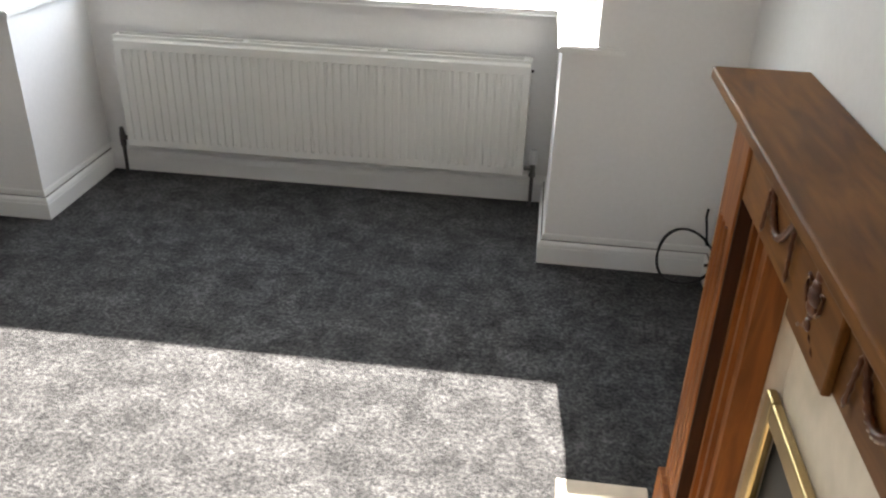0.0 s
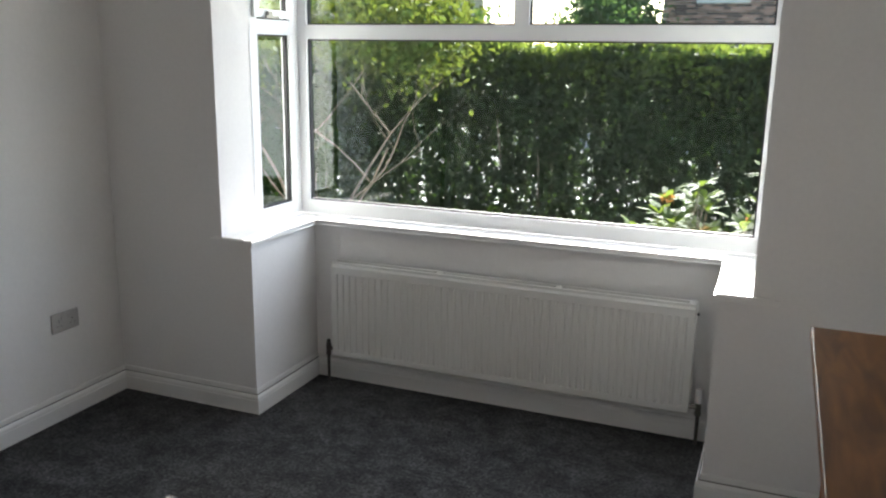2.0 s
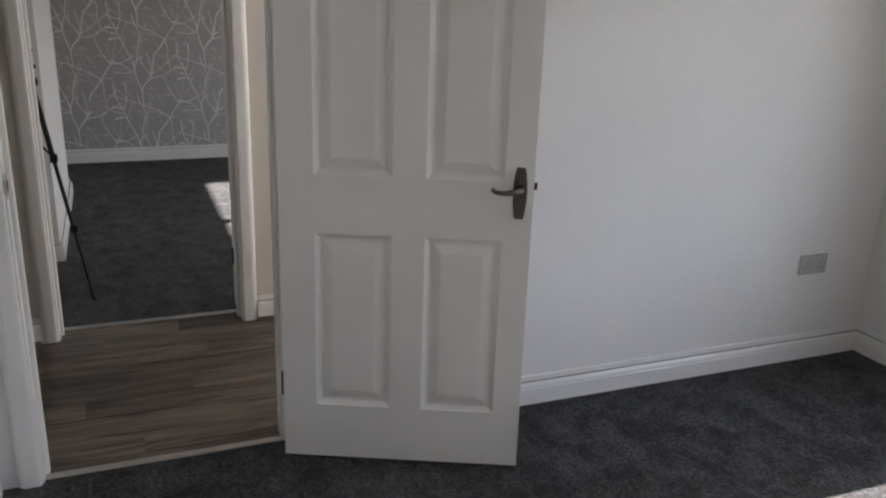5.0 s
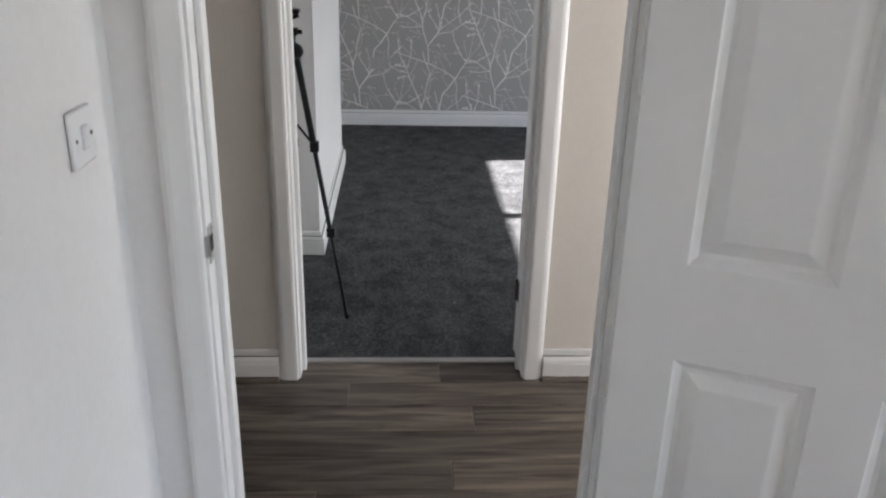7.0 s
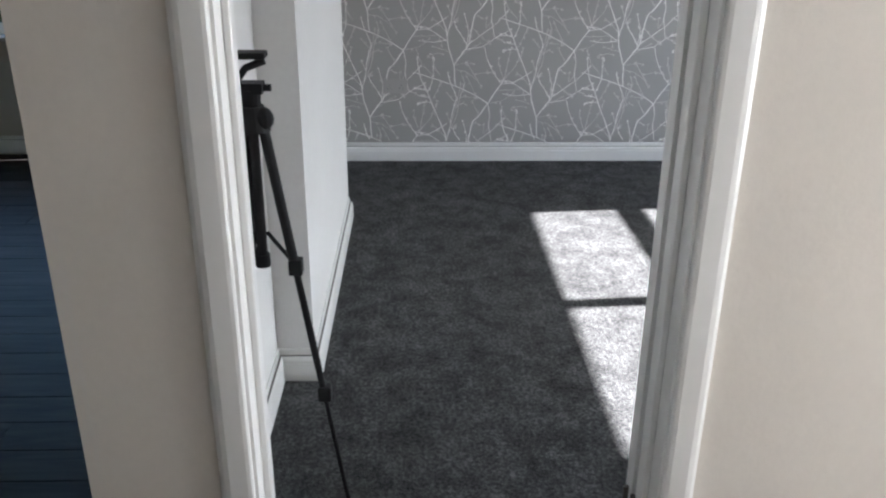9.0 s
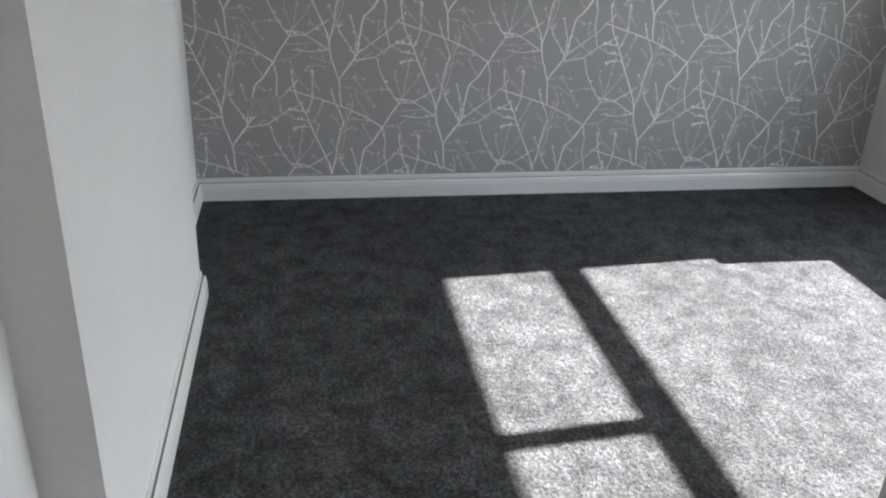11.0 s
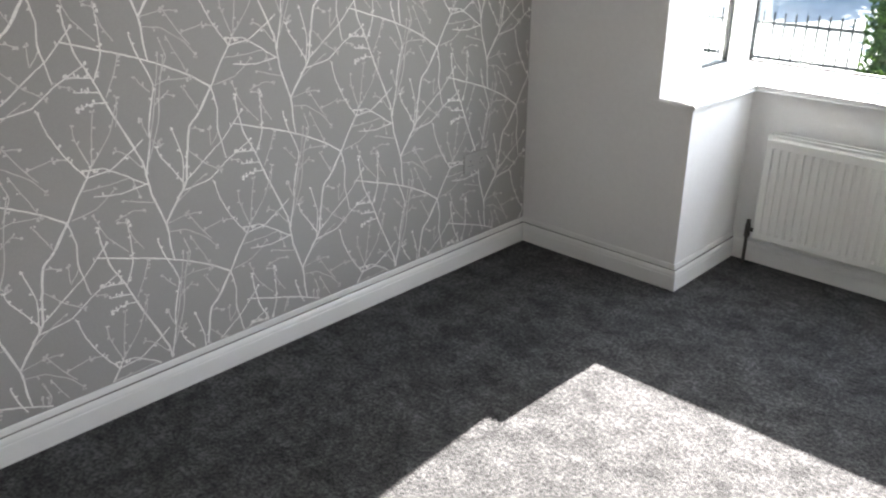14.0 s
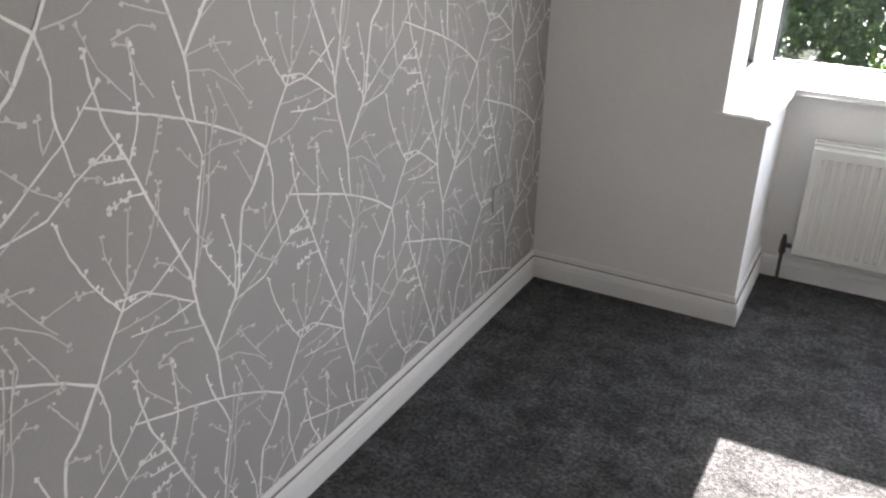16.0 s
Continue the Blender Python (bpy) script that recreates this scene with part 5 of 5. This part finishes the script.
def shrub(at, radius, height, heads, seed):
    """Low shrub with rosettes of long pale leaves and faded flower heads."""
    r = random.Random(seed)
    s = thing("flowering_shrub", at, "pale green leafy shrub with faded orange flower heads", "shrub", "shrubs below the window")
    bm = bmesh.new()
    tips = []
    for k in range(heads):
        a, q = r.uniform(0, 6.28), radius * math.sqrt(r.random())
        tip = Vector((at[0] + q * math.cos(a), at[1] + q * math.sin(a), at[2] + height * r.uniform(0.62, 1.0) * (1 - 0.25 * q / radius)))
        tube(bm, [(at[0] + q * 0.25 * math.cos(a), at[1] + q * 0.25 * math.sin(a), at[2] - 0.02), (Vector(at) + tip) / 2 + Vector((r.uniform(-0.05, 0.05), r.uniform(-0.05, 0.05), -0.08)), tip], [0.011, 0.008, 0.004], 5)
        tips.append(tip)
    piece("stems", bm, BARK, s)
    verts, faces = [], []
    for tip in tips:
        for j in range(11):
            a = j * 2.4 + r.uniform(-0.3, 0.3)
            tilt = r.uniform(0.0, 0.9)
            d = Vector((math.cos(a) * math.cos(tilt), math.sin(a) * math.cos(tilt), math.sin(tilt)))
            e = d.cross(Vector((0, 0, 1))).normalized()
            ln, w = r.uniform(0.11, 0.16), r.uniform(0.018, 0.025)
            b = len(verts)
            verts += [tip, tip + d * ln * 0.45 + e * w, tip + d * ln * 0.45 - e * w, tip + d * ln * 0.8 + e * w * 0.8 - Vector((0, 0, 0.012)), tip + d * ln * 0.8 - e * w * 0.8 - Vector((0, 0, 0.012)), tip + d * ln - Vector((0, 0, 0.022))]
            faces += [(b, b + 2, b + 1), (b + 1, b + 2, b + 4, b + 3), (b + 3, b + 4, b + 5)]
    me = bpy.data.meshes.new("leaves")
    me.from_pydata([tuple(v) for v in verts], [], faces)
    me.materials.append(SHRUB_LEAF)
    hang(new("leaves", me), s)
    for tip in tips[::6]:
        leaf_cloud("flower_head", [tuple(tip + Vector((r.uniform(-1, 1), r.uniform(-1, 1), r.uniform(0, 1))) * 0.035) for _ in range(27)], 0.022, BLOSSOM, s, 9)
    return s


shrub((-0.42, 4.75, GZ + 0.03), 0.36, 1.24, 26, 31)
shrub((0.02, 4.95, GZ + 0.03), 0.22, 1.38, 14, 32)

# overgrown bushes behind the back room
def bush(at, radius, height, leaves, seed):
    b = thing("garden_bush", at, "dark green overgrown bush behind the back window", "bush", "bushes behind the house")
    r = random.Random(seed)
    bm = bmesh.new()
    for k in range(9):
        a = r.uniform(0, 6.28)
        tip = Vector(at) + Vector((math.cos(a) * radius * 0.6, math.sin(a) * radius * 0.6, height * r.uniform(0.6, 0.9)))
        tube(bm, [(at[0], at[1], at[2] - 0.02), (Vector(at) + tip) / 2 + Vector((0, 0, 0.1)), tip], [0.03, 0.02, 0.006], 5)
    piece("stems", bm, BARK, b)
    rg = np.random.default_rng(seed)
    d = rg.normal(size=(leaves, 3))
    d /= np.linalg.norm(d, axis=1)[:, None]
    lump = 1 + 0.16 * np.sin(d[:, 0] * 7 + seed) + 0.14 * np.sin(d[:, 1] * 6 + d[:, 2] * 8)
    pts = d * (lump * rg.random(leaves) ** 0.25)[:, None] * (radius, radius, height * 0.5) + (at[0], at[1], at[2] + height * 0.55)
    leaf_cloud("foliage", pts[pts[:, 2] > at[2]], 0.085, HEDGE_LEAF, b, seed)
    return b


bush((-10.6, -1.3, GZ), 1.1, 2.4, 5000, 61)
bush((-10.9, -3.0, GZ), 1.2, 2.1, 5000, 62)
bush((-11.4, -4.9, GZ), 1.3, 2.8, 5000, 63)

# black railings and gate beside the drive
fence = thing("iron_railings", (-9.6, 9.2, GZ), "black iron railings beside the driveway", "railings")
for z in (GZ + 0.14, GZ + 0.52):
    bm = bmesh.new()
    box(bm, -11.2, 9.185, z, -8.0, 9.215, z + 0.035)
    piece("rail", bm, BLACK_METAL, fence)
bar_mesh = None
for k in range(27):
    if bar_mesh is None:
        bm = bmesh.new()
        rod(bm, (0, 0, 0.0), (0, 0, 0.56), 0.011, sides=8)
        bar = finish("bar", bm, BLACK_METAL)
        bar_mesh = bar.data
    else:
        bar = new("bar", bar_mesh)
    bar.location = (-11.15 + k * 0.12, 9.2, GZ + 0.098)
    bpy.context.view_layer.update()
    hang(bar, fence)


# brick house across the road
def brick_house(at, wide, high, deep, label, seed):
    x0, y0, z0 = at
    h = thing("brick_house", (x0 + wide / 2, y0 + deep / 2, z0), label, "house", "houses across the road")
    openings = []
    for fl in (0.9, 3.54):
        for c in (1.68, wide - 1.9):
            openings.append((x0 + c - 0.64, x0 + c + 0.64, z0 + fl, z0 + fl + 1.45))
    bm = bmesh.new()
    xs = sorted({x0, x0 + wide, *[v for o in openings for v in o[:2]]})
    zs = sorted({z0 - 0.1, z0 + high, *[v for o in openings for v in o[2:]]})
    for a, b in zip(xs, xs[1:]):
        for c, d in zip(zs, zs[1:]):
            if not any(o[0] <= a and b <= o[1] and o[2] <= c and d <= o[3] for o in openings):
                box(bm, a, y0 + 0.012, c, b, y0 + 0.25, d)
    box(bm, x0, y0 + 0.25, z0 - 0.1, x0 + 0.25, y0 + deep, z0 + high)
    box(bm, x0 + wide - 0.25, y0 + 0.25, z0 - 0.1, x0 + wide, y0 + deep, z0 + high)
    box(bm, x0 + 0.25, y0 + deep - 0.25, z0 - 0.1, x0 + wide - 0.25, y0 + deep, z0 + high)
    wall = piece("wall", bm, MORTAR, h)
    verts, faces = [], []
    r = random.Random(seed)
    course = 0
    z = z0
    while z < z0 + high - 0.08:
        x = x0 + (0.115 if course % 2 else 0.0)
        while x < x0 + wide - 0.2:
            spans = [(x, x + 0.215)]
            for o in openings:
                if o[2] - 0.07 < z < o[3]:
                    spans = [s for a, c in spans for s in ((a, min(c, o[0])), (max(a, o[1]), c)) if s[1] - s[0] > 0.02]
            for a, c in spans:
                b = len(verts)
                p = r.uniform(0, 0.004)
                verts += [(a, y0 + 0.011, z), (c, y0 + 0.011, z), (c, y0 + 0.011, z + 0.065), (a, y0 + 0.011, z + 0.065), (a, y0 - p, z), (c, y0 - p, z), (c, y0 - p, z + 0.065), (a, y0 - p, z + 0.065)]
                faces += [tuple(b + i for i in q) for q in ((4, 5, 6, 7), (0, 1, 5, 4), (1, 2, 6, 5), (2, 3, 7, 6), (3, 0, 4, 7))]
            x += 0.225
        z += 0.075
        course += 1
    me = bpy.data.meshes.new("brickwork")
    me.from_pydata(verts, [], faces)
    me.materials.append(BRICK_STUFF)
    tagged(hang(new("brickwork", me), h), "weathered red bricks", kind="stuff")
    for o in openings:
        bm = bmesh.new()
        m = (o[0] + o[1]) / 2
        for q in ((o[0], o[0] + 0.09, o[2], o[3]), (o[1] - 0.09, o[1], o[2], o[3]), (m - 0.08, m + 0.08, o[2], o[3]), (o[0], o[1], o[2], o[2] + 0.08), (o[0], o[1], o[3] - 0.10, o[3]),
                  (o[0], o[1], o[2] + 0.98, o[2] + 1.03)):
            box(bm, q[0], y0 + 0.06 + 0.001 * q[2], q[2], q[1], y0 + 0.14, q[3])
        window = piece("window", bm, UPVC, h, "white framed paired sash window")
        bm = bmesh.new()
        box(bm, o[0] - 0.1, y0 - 0.05, o[2] - 0.14, o[1] + 0.1, y0 + 0.10, o[2])
        piece("sill", bm, STONE, window)
        bm = bmesh.new()
        box(bm, o[0] + 0.09, y0 + 0.15, o[2] + 0.08, o[1] - 0.09, y0 + 0.155, o[3] - 0.10)
        piece("pane", bm, DARKPANE, window)
        bm = bmesh.new()
        box(bm, o[0] - 0.15, y0 - 0.03, o[3], o[1] + 0.15, y0 + 0.10, o[3] + 0.22)
        piece("lintel", bm, STONE, window)
    bm = bmesh.new()
    e = 0.35
    ridge = z0 + high + 1.9
    v = [bm.verts.new(p) for p in ((x0 - e, y0 - e, z0 + high - 0.05), (x0 + wide + e, y0 - e, z0 + high - 0.05), (x0 + wide + e, y0 + deep + e, z0 + high - 0.05), (x0 - e, y0 + deep + e, z0 + high - 0.05),
                                   (x0 - e, y0 + deep / 2, ridge), (x0 + wide + e, y0 + deep / 2, ridge))]
    for f in ((0, 1, 5, 4), (2, 3, 4, 5), (1, 2, 5), (3, 0, 4), (3, 2, 1, 0)):
        bm.faces.new([v[i] for i in f])
    piece("roof", bm, SLATE, h)
    return h


DARKPANE = material("reflecting_pane", (0.05, 0.06, 0.07), 0.08, broad=0.2, broad_scale=2)
brick_house((-3.55, 26.0, GZ), 8.4, 6.3, 8.0, "red brick house with white paired sash windows", 41)
brick_house((-21.6, 26.0, GZ), 9.6, 4.2, 8.0, "red brick house behind leafy trees", 42)


# ---- hall planks ----
def plank_floor(parent, x0, x1, y0, y1, width, length, mat, seed):
    """Bevel-edged boards along y, staggered row by row."""
    r = random.Random(seed)
    made = {}
    x = x0
    while x < x1 - 0.02:
        w = min(width, x1 - x)
        y = y0 - r.uniform(0, length)
        while y < y1:
            a, b = max(y, y0), min(y + length, y1)
            if b - a > 0.02:
                key = (round(w, 3), round(b - a, 3))
                if key not in made:
                    bm = bmesh.new()
                    box(bm, 0.0006, 0.0006, -0.010, w - 0.0006, b - a - 0.0006, 0.0)
                    bmesh.ops.bevel(bm, geom=[e for e in bm.edges if all(v.co.z > -0.001 for v in e.verts)], offset=0.0015, segments=1, affect="EDGES")
                    ob = finish("plank", bm, mat)
                    made[key] = ob.data
                else:
                    ob = new("plank", made[key])
                ob.location = (x, a, 0.0)
                ob.parent = parent
            y += length
        x += width


plank_floor(floor_hall, HX0 - 0.105, HX1 + 0.085, HY0, HY1, 0.142, 1.2, LAMINATE, 51)
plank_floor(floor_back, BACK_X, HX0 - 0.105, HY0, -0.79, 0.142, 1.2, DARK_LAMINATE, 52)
